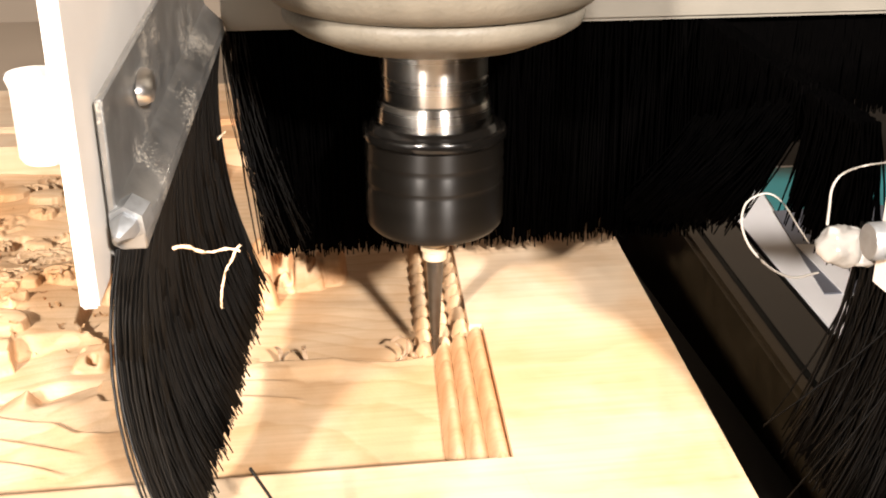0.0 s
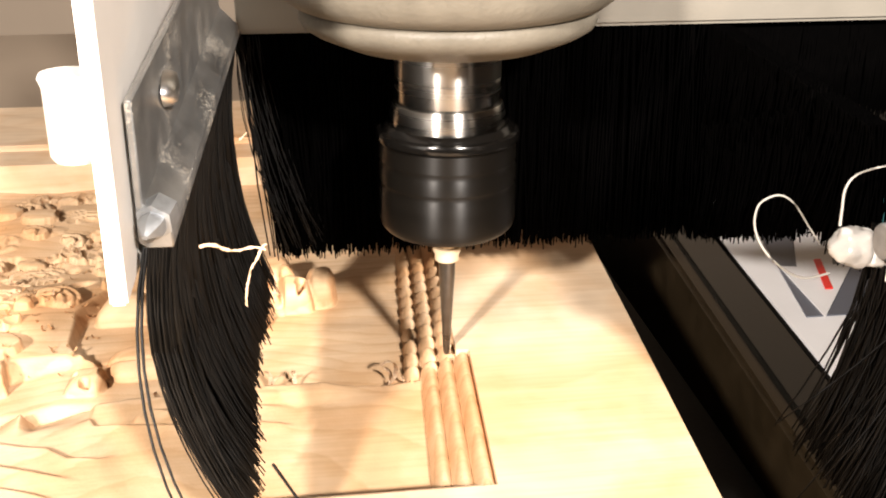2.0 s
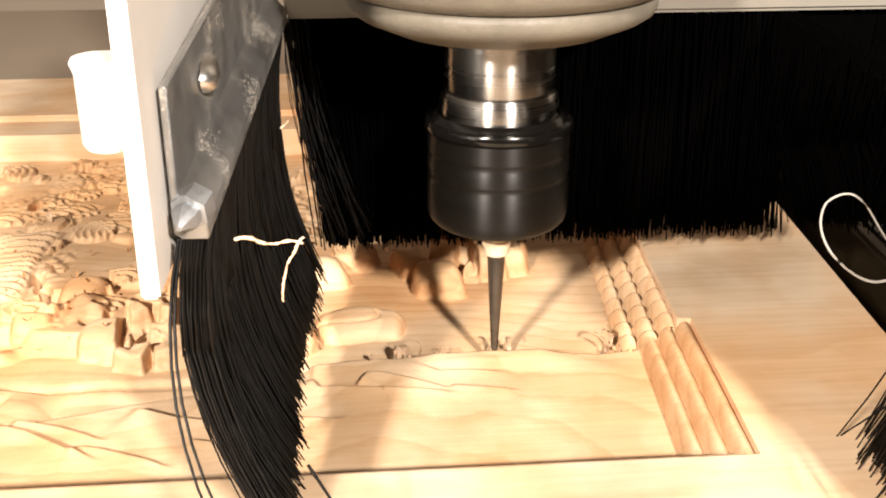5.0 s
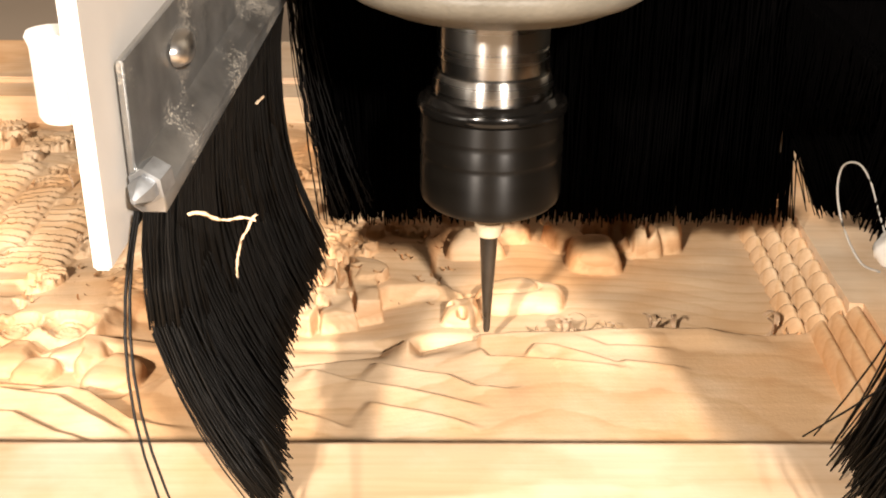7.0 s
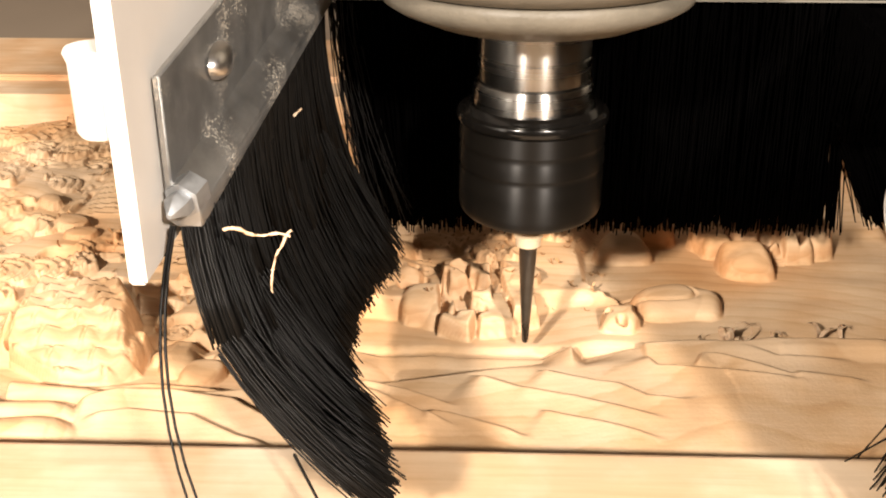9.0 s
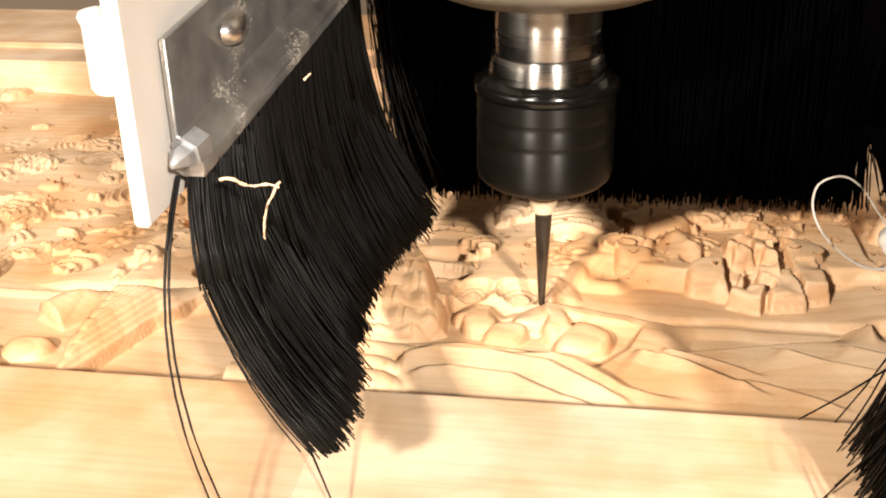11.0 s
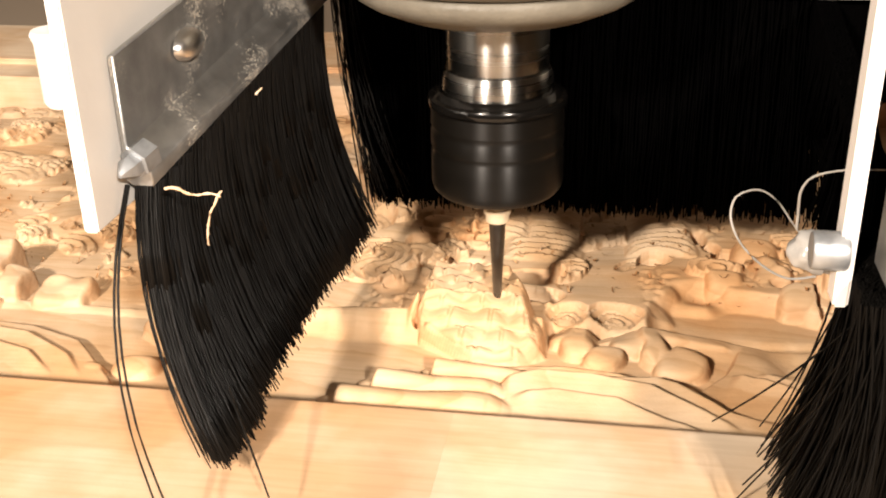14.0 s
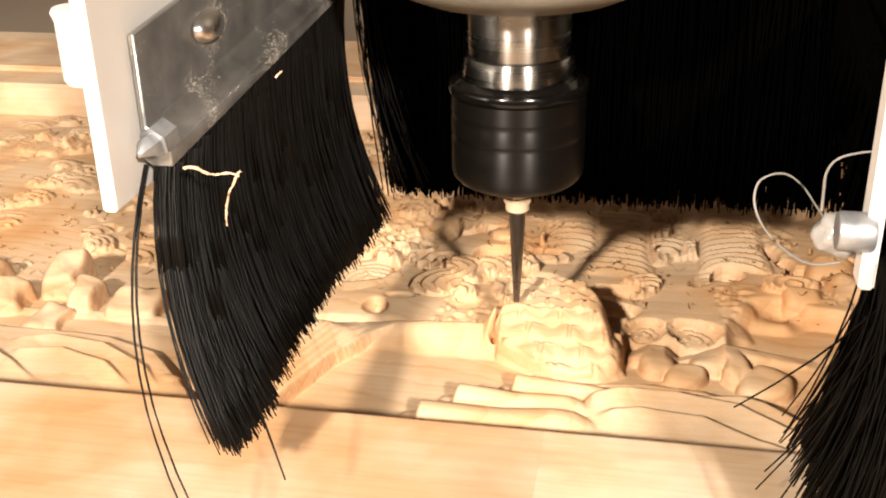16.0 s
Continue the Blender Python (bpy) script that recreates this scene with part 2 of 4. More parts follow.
def lathe(profile, segments=64, axis=(0, 0)):
    """A body turned about z through (r, z) pairs."""
    bm = bmesh.new()
    rings = []
    for r, z in profile:
        if r < 1e-6:
            rings.append([bm.verts.new((axis[0], axis[1], z))])
        else:
            rings.append([bm.verts.new((axis[0] + r * math.cos(2 * math.pi * i / segments), axis[1] + r * math.sin(2 * math.pi * i / segments), z)) for i in range(segments)])
    for a, b in zip(rings, rings[1:]):
        for i in range(segments):
            j = (i + 1) % segments
            if len(a) == 1:
                bm.faces.new((a[0], b[j], b[i]))
            elif len(b) == 1:
                bm.faces.new((a[i], a[j], b[0]))
            else:
                bm.faces.new((a[i], a[j], b[j], b[i]))
    bmesh.ops.recalc_face_normals(bm, faces=bm.faces[:])
    return bm


def strands(curves, radius, sides=3, taper=0.45):
    """Vertices and faces of many thin tapering hairs, each a list of points."""
    verts, faces = [], []
    for pts in curves:
        base, k = len(verts), len(pts)
        for i, p in enumerate(pts):
            q = pts[min(i + 1, k - 1)]
            o = pts[max(i - 1, 0)]
            d = (Vector(q) - Vector(o)).normalized()
            u = d.orthogonal().normalized()
            w = d.cross(u)
            r = radius * (1 - taper * i / (k - 1))
            for s in range(sides):
                a = 2 * math.pi * s / sides
                verts.append(Vector(p) + u * (r * math.cos(a)) + w * (r * math.sin(a)))
        for i in range(k - 1):
            for s in range(sides):
                t = (s + 1) % sides
                a = base + i * sides
                faces.append((a + s, a + t, a + sides + t, a + sides + s))
        faces.append(tuple(base + (k - 1) * sides + s for s in range(sides)))
    return verts, faces


def tube(points, radius, sides=8):
    return strands([points], radius, sides)


def smooth01(v):
    v = np.clip(v, 0, 1)
    return v * v * (3 - 2 * v)


@functools.lru_cache(maxsize=None)
def lattice(seed):
    return np.random.RandomState(seed).rand(257, 257)


def value_noise(x, y, cell, seed):
    """Smooth random heights between 0 and 1 on a lattice of that cell size."""
    g = lattice(seed)
    u, v = x / cell + 1000, y / cell + 1000
    i, j = np.floor(u).astype(int), np.floor(v).astype(int)
    a, b = smooth01(u - i), smooth01(v - j)
    i0, i1, j0, j1 = i % 257, (i + 1) % 257, j % 257, (j + 1) % 257
    return (g[i0, j0] * (1 - a) + g[i1, j0] * a) * (1 - b) + (g[i0, j1] * (1 - a) + g[i1, j1] * a) * b


# ---- room and machine bed ----
TOP = 0.020
SKEW = 0.075


def skewed(x, y):
    return (x + SKEW * y, y)


tagged(part("floor", box(-3, 3, -3, 3, -0.95, -0.9), FLOOR, None, "", False), "grey concrete workshop floor under the machine", "floor", kind="structure")
tagged(part("wall_north", box(-3, 3, 1.4, 1.5, -0.9, 2.2), WALL, None, "", False), "taupe painted workshop wall behind the machine", "wall", kind="structure")
tagged(part("wall_south", box(-3, 3, -3.1, -3, -0.9, 2.2), WALL, None, "", False), "taupe painted workshop wall", "wall", kind="structure")
tagged(part("wall_west", box(-3.1, -3, -3, 1.5, -0.9, 2.2), WALL, None, "", False), "taupe painted workshop wall", "wall", kind="structure")
tagged(part("wall_east", box(3, 3.1, -3, 1.5, -0.9, 2.2), WALL, None, "", False), "taupe painted workshop wall", "wall", kind="structure")
tagged(part("ceiling", box(-3.1, 3.1, -3.1, 1.5, 2.2, 2.3), WALL, None, "", False), "plain painted workshop ceiling", "ceiling", kind="structure")

bed = tagged(new("machine_bed"), "black router machine bed with a brown worn edge rail", "machine bed")
part("bed_top", box(-1.3, 0.118, -0.45, 0.75, -0.09, -0.032, 0.002), BED, bed, "", False)
part("edge_rail", prism([skewed(0.122, -0.4), skewed(0.130, -0.4), skewed(0.130, 0.6), skewed(0.122, 0.6)], -0.09, -0.002, 0.002), EDGE, bed, "brown worn metal edge rail", False)
part("side_cover", prism([skewed(0.131, -0.4), skewed(0.1525, -0.4), skewed(0.1525, 0.6), skewed(0.131, 0.6)], -0.09, -0.004, 0.002), GLOSSY, bed, "dark glossy side cover", False)
part("leg_cabinet", box(-1.2, 0.6, -0.35, 0.6, -0.9, -0.0905), BED, bed, "", False)
part("side_table", prism([skewed(0.153, -0.4), (0.62, -0.4), (0.62, 0.6), skewed(0.153, 0.6)], -0.09, -0.006, 0.002), BED, bed, "", False)

part("spoil_board", box(-1.29, 0.02, 0.338, 0.74, -0.0318, -0.012, 0.002), WALL, bed, "taupe board behind the panel", False)
# ---- the carved pine panel ----
panel = tagged(new("carved_panel"), "pale pine panel with a half-finished carved relief, on the router bed", "wood carving")
FRONT, BACK, LEFT = -0.100, 0.212, -0.80


def edge_x(y):
    """The outer edge of the right-hand moulding."""
    return 0.0137 + 0.060 * (y + 0.0197)


def moulding_foot(y):
    """The inner foot of the finished moulding."""
    return -0.0085 + 0.072 * (y + 0.0100)


# the height of the surface under the tool, along its way and a little past it
TOOL = sorted([(x, z) for t, x, z in HEAD] + [(-0.60, 0.001), (-0.42, 0.001), (-0.385, 0.004), (-0.345, 0.0085), (-0.327, 0.009), (-0.3225, 0.0165), (-0.146, 0.0005), (-0.200, 0.001)])
TOOL_X, TOOL_Z = [p[0] for p in TOOL], [p[1] for p in TOOL]
LINE = HEAD_Y


def along(x, y, pts):
    """Signed distance to a run of straight pieces (positive beyond it) and the share of its length."""
    best, side, share = np.full(x.shape, 9.0), np.zeros_like(x), np.zeros_like(x)
    total = sum(math.dist(a, b) for a, b in zip(pts, pts[1:]))
    done = 0.0
    for (ax, ay), (bx, by) in zip(pts, pts[1:]):
        dx, dy = bx - ax, by - ay
        length = math.hypot(dx, dy)
        k = np.clip(((x - ax) * dx + (y - ay) * dy) / length ** 2, 0, 1)
        d = np.hypot(x - ax - k * dx, y - ay - k * dy)
        m = d < best
        best = np.where(m, d, best)
        side = np.where(m, np.sign((y - ay) * dx - (x - ax) * dy), side)
        share = np.where(m, (done + k * length) / total, share)
        done += length
    return best * side, share


def fold(x, y, pts, h, reach, drop=0.0019, start=0.10, end=0.30):
    """A plate that swells towards its far edge and falls off sharply behind it."""
    d, k = along(x, y, pts)
    body = np.where(d < 0, np.exp(np.clip(d, -1, 0) / reach), smooth01(1 - d / drop))
    return h * body * smooth01(k / start) * smooth01((1 - k) / end)


def roll(x, y, pts, w, h, start=0.05, end=0.4):
    """A long rounded roll over a bent line, blunt at its start, fading at its end."""
    d, k = along(x, y, pts)
    return h * np.sqrt(np.clip(1 - (d / w) ** 2, 0, 1)) * smooth01(k / start + 0.35) * smooth01((1 - k) / end)


def stone(x, y, cx, cy, rx, ry, h, turn=0.0, power=2.8):
    c, s = math.cos(radians(turn)), math.sin(radians(turn))
    u, v = ((x - cx) * c + (y - cy) * s) / rx, ((y - cy) * c - (x - cx) * s) / ry
    d = np.abs(u) ** power + np.abs(v) ** power
    return np.where(d < 1, h * np.clip(1 - d, 0, 1) ** 0.30 * (1 + 0.16 * v), 0)


def cube(x, y, cx, cy, rx, ry, h, turn=0.0):
    """A steep-sided cut block, its top sloping to the near side."""
    c, s = math.cos(radians(turn)), math.sin(radians(turn))
    u, v = ((x - cx) * c + (y - cy) * s) / rx, ((y - cy) * c - (x - cx) * s) / ry
    edge = np.maximum(np.abs(u), np.abs(v))
    return np.where(edge < 1, h * np.clip((1 - edge) / 0.16, 0, 1) ** 0.6 * (0.86 + 0.14 * v), 0)


def ladder(x, y, cx, y0, y1, w, step, h, bow=26.0):
    """Short bowed steps one behind another, each rising and breaking off at its far edge."""
    s = (y + bow * (x - cx) ** 2 - y0) / step
    mask = smooth01((w - np.abs(x - cx)) / (0.3 * w)) * smooth01((y - y0) / step) * smooth01((y1 - y) / step)
    return h * (s - np.floor(s)) ** 1.5 * mask


def bowl(z, x, y, cx, cy, rx, ry, floor, rings=0.0, turn=0.0):
    """Cuts a round hollow with a sharp rim, and grooves it with rings."""
    c, s = math.cos(radians(turn)), math.sin(radians(turn))
    u, v = ((x - cx) * c + (y - cy) * s) / rx, ((y - cy) * c - (x - cx) * s) / ry
    e = np.sqrt(u * u + v * v)
    cut = floor + 0.5 * min(rx, ry) * np.clip(e, 0, 1) ** 5
    if rings:
        g = e * 3.2 + 0.15 * np.sin(3 * np.arctan2(v, u))
        cut = cut + rings * (g - np.floor(g))
    return np.where(e < 1, np.minimum(z, cut), z)


def far_ground(x, y):
    """Smooth finished level between the carved forms."""
    z = 0.0060 + 0.0075 * (value_noise(x, y, 0.055, 3) - 0.5)
    return z - 0.0070 * smooth01((-0.37 - x) / 0.10)


def far_part(x, y, wx, wy):
    z = far_ground(wx, wy) + 0.0012 * (value_noise(x, y, 0.014, 4) - 0.5)
    # overlapping carved shells: plates of bowed steps, hollows and low heaps
    rng = np.random.RandomState(12)
    for _ in range(620):
        cx, cy = rng.uniform(-0.80, -0.085), rng.uniform(-0.010, 0.208)
        r, kind, turn, lift = rng.uniform(0.005, 0.0140), rng.rand(), rng.uniform(-70, 70), rng.uniform(-0.0022, 0.0026)
        step, h = rng.uniform(0.0030, 0.0056), rng.uniform(0.0012, 0.0027)
        if (cx > -0.150 and cy < 0.060) or (-0.240 < cx and cy < 0.020) or (cx > -0.330 and cy < 0.0):
            continue
        near_it = np.hypot(x - cx, y - cy) < r * 1.6
        if not near_it.any():
            continue
        a, b, q = wx[near_it], wy[near_it], z[near_it]
        c, s = math.cos(radians(turn)), math.sin(radians(turn))
        u, v = (a - cx) * c + (b - cy) * s, (b - cy) * c - (a - cx) * s
        e = np.hypot(u / r, v / (0.72 * r))
        level = float(far_ground(np.array([cx]), np.array([cy]))[0]) + lift
        if kind < 0.72:
            g = np.hypot(u, v + 0.75 * r) / step
            plate = level + h * (g - np.floor(g)) ** 1.6 + 0.0008 * (1 - e) - 0.04 * v
            q = np.where(e < 1, plate, q)
        elif kind < 0.86:
            q = np.where(e < 0.7, np.minimum(q, level - 0.0050 * np.sqrt(np.clip(1 - (e / 0.7) ** 2, 0, 1)) + 0.0008 * np.floor(3.5 * e)), q)
        else:
            q = np.where(e < 0.8, np.maximum(q, level - 0.0005 + 0.0024 * np.clip(1 - e * e, 0, 1) ** 0.6), q)
        z[near_it] = q
    frayed = smooth01((value_noise(x, y, 0.020, 16) - 0.62) / 0.10)
    z = z + 0.0016 * (value_noise(x, y, 0.0022, 6) - 0.5) * frayed
    # ladders of ripples and the ringed hollows among them
    for cx, y0, y1, w, step, h in ((-0.237, 0.036, 0.105, 0.0130, 0.0052, 0.0019), (-0.284, 0.032, 0.095, 0.0150, 0.0056, 0.0019), 
                                   (-0.302, 0.052, 0.120, 0.0110, 0.0058, 0.0016), (-0.327, 0.085, 0.150, 0.0140, 0.0060, 0.0018)):
        flat = smooth01((w * 1.1 - np.abs(wx - cx)) / 0.002) * smooth01((wy - y0) / 0.003) * smooth01((y1 - wy) / 0.003)
        z = z * (1 - flat) + (far_ground(wx, wy) + 0.0006) * flat + ladder(wx, wy, cx, y0, y1, w, step, h)
    for cx, cy, rx, ry, floor, rings, turn in ((-0.360, 0.067, 0.0110, 0.0120, 0.0010, 0.0010, 0), (-0.332, 0.047, 0.0105, 0.0085, 0.0005, 0.0, 10), (-0.299, 0.014, 0.0065, 0.0150, -0.0030, 0.0, 28),
                                               (-0.284, 0.004, 0.0120, 0.0070, -0.0010, 0.0008, -12), (-0.270, -0.010, 0.0085, 0.0070, 0.0022, 0.0014, 0), (-0.253, -0.010, 0.0095, 0.0070, 0.0022, 0.0014, 0),
                                               (-0.239, 0.033, 0.0065, 0.0055, -0.0015, 0.0, 12), (-0.213, 0.036, 0.0090, 0.0085, -0.0050, 0.0, 0), (-0.284, 0.020, 0.0110, 0.0065, 0.0008, 0.0, 8),
                                               (-0.312, 0.027, 0.0080, 0.0060, 0.0015, 0.0009, 0), (-0.339, 0.003, 0.0075, 0.0050, 0.0030, 0.0, 5), (-0.363, 0.003, 0.0070, 0.0035, 0.0045, 0.0, 0),
                                               (-0.481, 0.010, 0.0125, 0.0125, -0.0120, 0.0, 0), (-0.497, 0.022, 0.0060, 0.0080, -0.0080, 0.0, 25), (-0.547, 0.052, 0.0110, 0.0090, -0.0080, 0.0, 0),
                                               (-0.455, 0.060, 0.0110, 0.0080, -0.0040, 0.0010, 10), (-0.520, 0.085, 0.0120, 0.0080, -0.0050, 0.0010, -8), (-0.430, 0.028, 0.0090, 0.0060, -0.0045, 0.0009, 0)):
        z = bowl(z, wx, wy, cx, cy, rx, ry, floor, rings, turn)
    # the bare ground beside the rope moulding, and its tongue behind the cut
    bare = smooth01((x + 0.118 + 0.030 * (value_noise(x, y, 0.03, 8) - 0.3) - 0.22 * np.clip(y - 0.05, 0, 1)) / 0.006)
    tongue = smooth01((x + 0.240 + 0.012 * (value_noise(x, y, 0.008, 25) - 0.5)) / 0.008) * smooth01((0.012 + 0.020 * (value_noise(x, y, 0.013, 26) - 0.5) - y) / 0.009)
    cover = np.maximum(bare, tongue)
    floor = 0.0042 + 0.0006 * value_noise(x, y * 3, 0.03, 7) - 0.0028 * smooth01((-0.125 - x) / 0.03)
    z = z * (1 - cover) + floor * cover
    # heaps and blocks standing on it
    for cx, cy, rx, ry, top, turn in ((-0.0655, 0.0430, 0.0105, 0.0085, 0.0135, 4), (-0.0470, 0.0560, 0.0085, 0.0085, 0.0150, -8), (-0.0350, 0.0600, 0.0070, 0.0095, 0.0165, 6), (-0.0560, 0.0690, 0.0120, 0.0110, 0.0180, 10),
                                      (-0.0760, 0.0600, 0.0080, 0.0090, 0.0135, 15), (-0.0990, 0.0680, 0.0100, 0.0090, 0.0140, -10), (-0.1120, 0.0540, 0.0110, 0.0090, 0.0130, 8),
                                      (-0.1740, -0.0010, 0.0062, 0.0090, 0.0120, -18), (-0.1630, 0.0010, 0.0068, 0.0088, 0.0115, 14), (-0.1530, 0.0130, 0.0048, 0.0150, 0.0135, 8), (-0.1720, 0.0150, 0.0105, 0.0110, 0.0170, 0),
                                      (-0.1880, 0.0070, 0.0085, 0.0085, 0.0115, -6), (-0.1960, 0.0240, 0.0100, 0.0100, 0.0130, 12), (-0.2140, 0.0160, 0.0075, 0.0060, 0.0110, 6), (-0.1190, -0.0040, 0.0072, 0.0068, 0.0095, 0)):
        f = (cube(wx, wy, cx, cy, rx, ry, top, turn) if -0.185 < cx < -0.150 else stone(wx + 0.004 * (value_noise(x, y, 0.008, 36) - 0.5), wy, cx, cy, rx, ry, top, turn, 3.4)) * (0.90 + 0.2 * value_noise(x, y, 0.006, 29))
        z = np.where(f > 0, np.maximum(z, f), z)
    for cx, cy, rx, ry, top, turn in ((-0.0985, 0.0095, 0.0150, 0.0095, 0.0110, 14), (-0.0880, 0.0110, 0.0080, 0.0095, 0.0095, 0), (-0.2000, 0.0400, 0.0110, 0.0090, 0.0135, -10)):
        z = np.where(stone(wx, wy, cx, cy, rx, ry, 1, turn) > 0, np.maximum(z, stone(wx, wy, cx, cy, rx, ry, top, turn)), z)
    z = z - 0.0013 * np.clip(1 - np.abs(np.hypot((wx + 0.103) / 0.013, (wy - 0.012) / 0.006) - 1) / 0.10, 0, 1)
    torn = np.maximum(np.maximum(1 - np.hypot(x + 0.172, (y - 0.010) * 0.8) / 0.013, 1 - np.hypot(x + 0.052, y - 0.060) / 0.014), 1 - np.hypot(x + 0.117, y + 0.001) / 0.007)
    torn = np.maximum(torn, 1 - np.hypot(x + 0.188, y - 0.020) / 0.010)
    return z - 0.0075 * smooth01(torn / 0.4) * smooth01((value_noise(x, y * 0.7, 0.0036, 17) - 0.50) / 0.14)


def near_part(x, y, wx, wy):
    z = 0.0085 - 0.0045 * smooth01((-0.085 - x) / 0.07) + 0.0016 * (value_noise(x, y * 1.6, 0.07, 11) - 0.5)
    # drapery plates before the tool
    for pts, h, reach in (
            ([(-0.115, -0.026), (-0.111, -0.035), (-0.104, -0.036), (-0.085, -0.041), (-0.063, -0.046)], 0.0016, 0.008),
            ([(-0.099, -0.037), (-0.095, -0.029), (-0.090, -0.030), (-0.079, -0.036), (-0.071, -0.041), (-0.055, -0.042)], 0.0016, 0.007),
            ([(-0.091, -0.018), (-0.082, -0.023), (-0.072, -0.030), (-0.046, -0.032)], 0.0013, 0.006),
            ([(-0.071, -0.0235), (-0.045, -0.0245)], 0.0010, 0.004),
            ([(-0.069, -0.039), (-0.046, -0.0435)], 0.0010, 0.005),
            ([(-0.150, -0.033), (-0.132, -0.042), (-0.124, -0.045), (-0.116, -0.053), (-0.106, -0.0545), (-0.098, -0.053)], 0.0020, 0.010),
            ([(-0.171, -0.036), (-0.153, -0.046), (-0.138, -0.052), (-0.123, -0.060), (-0.109, -0.066)], 0.0022, 0.012),
            ([(-0.184, -0.058), (-0.175, -0.060), (-0.163, -0.066), (-0.150, -0.073)], 0.0016, 0.010),
            ([(-0.150, -0.058), (-0.132, -0.066), (-0.112, -0.076)], 0.0013, 0.009)):
        z = z + fold(x, y, pts, h, reach)
    # two peaked plates with steep left edges, and the low ground beside them
    left = np.interp(y, [-0.0560, -0.0525, -0.0400, -0.0230, -0.0100], [-0.400, -0.2260, -0.2165, -0.2110, -0.2075])
    cut = smooth01((x - left) / 0.0016)
    dip = smooth01((x + 0.205) / 0.015) * smooth01((np.interp(y, [-0.034, -0.030, -0.014], [-0.156, -0.151, -0.1375]) - x) / 0.0015) * smooth01((y + 0.034 - 0.25 * np.clip(x + 0.172, -0.05, 0.02)) / 0.0015)
    z = z - 0.0045 * dip
    z = z * cut + (1 - cut) * 0.0012
    z = z + fold(x, y, [(-0.215, -0.042), (-0.198, -0.050), (-0.183, -0.061), (-0.172, -0.068)], 0.0024, 0.010) * cut
    z = z + fold(x, y, [(-0.206, -0.040), (-0.190, -0.046), (-0.172, -0.056)], 0.0016, 0.008) * cut
    # the long bands that run in front of the stones
    bands = ([(-0.330, -0.0555), (-0.313, -0.0520), (-0.287, -0.0500), (-0.269, -0.0470), (-0.251, -0.0490), (-0.233, -0.0560), (-0.217, -0.0690), (-0.194, -0.0720)],
             [(-0.291, -0.0630), (-0.275, -0.0560), (-0.259, -0.0560), (-0.242, -0.0600), (-0.228, -0.0700), (-0.210, -0.0800)],
             [(-0.285, -0.0700), (-0.270, -0.0660), (-0.252, -0.0680), (-0.236, -0.0780), (-0.215, -0.0860)])
    for pts, h in zip(bands, (0.0046, 0.0030, 0.0024)):
        z = z + fold(wx, y, pts, h, 0.012, 0.0030, 0.12, 0.25) * smooth01((x + 0.330) / 0.02)
    # stones on the step behind the bands
    step = smooth01((x + 0.281) / 0.003) * smooth01((-0.212 - x) / 0.004) * smooth01((y + 0.0255) / 0.002)
    z = np.maximum(z, 0.0050 * step + z * (1 - step))
    for cx, cy, rx, ry, top, turn in ((-0.2650, -0.0290, 0.0056, 0.0080, 0.0060, 18), (-0.2555, -0.0370, 0.0070, 0.0072, 0.0056, -14), (-0.2400, -0.0280, 0.0044, 0.0110, 0.0080, 24), (-0.2305, -0.0380, 0.0074, 0.0090, 0.0062, -22),
                                      (-0.2480, -0.0260, 0.0060, 0.0060, 0.0066, 0), (-0.2700, -0.0230, 0.0055, 0.0060, 0.0070, 20)):
        f = stone(wx + 0.0035 * (value_noise(x, y, 0.007, 33) - 0.5), wy + 0.0035 * (value_noise(x, y, 0.007, 34) - 0.5), cx, cy, rx, ry, top, turn, 3.4)
        z = np.where(f > 0, np.maximum(z, f), z)
    # the sunk plain, its stepped rim and the rolls before it
    rim = np.interp(x, [-0.392, -0.385, -0.377, -0.367, -0.353, -0.340, -0.3235], [-0.085, -0.066, -0.043, -0.027, -0.0175, -0.0185, -0.0230])
    rim = rim + 0.0022 * (value_noise(x, x * 0, 0.010, 18) - 0.5)
    plain = smooth01((rim - y) / 0.0016) * smooth01((x + 0.391) / 0.003) * smooth01((-0.300 + 0.5 * np.clip(-0.03 - y, 0, 0.03) - x) / 0.010)
    bank = smooth01((x + 0.400) / 0.006) * smooth01((-0.3235 - x) / 0.002)
    g = (y - rim) / 0.0062
    z = z * (1 - bank) + bank * np.where(y > rim, 0.0050 + 0.0013 * (np.clip(np.floor(g), 0, 4) + np.sqrt(np.clip(1 - (1 - (g - np.floor(g))) ** 2, 0, 1))), z)
    z = z * (1 - plain) + 0.0006 * plain
    for pts, w, h in (([(-0.341, -0.0745), (-0.315, -0.0755), (-0.292, -0.0725), (-0.270, -0.079)], 0.0072, 0.0085), ([(-0.331, -0.0620), (-0.310, -0.0650), (-0.290, -0.0640), (-0.272, -0.068)], 0.0054, 0.0085),
                      ([(-0.313, -0.0520), (-0.300, -0.0540), (-0.286, -0.0555), (-0.260, -0.062)], 0.0042, 0.0078)):
        f = roll(wx, y, pts, w, h)
        z = np.where(f > 0.001, np.maximum(z, f + 0.0008), z)
    # the lower ground to the far left: leaf, log, branch and pebbles
    low = smooth01((-0.394 - x) / 0.004)
    z = z * (1 - low) + low * (-0.0035 + 0.0012 * value_noise(wx, wy, 0.03, 19))
    leaf = smooth01((np.interp(x, [-0.62, -0.51, -0.464, -0.442, -0.419, -0.410], [-0.020, -0.036, -0.038, -0.046, -0.070, -0.090]) - y) / 0.0014) * low
    z = z + 0.0058 * leaf
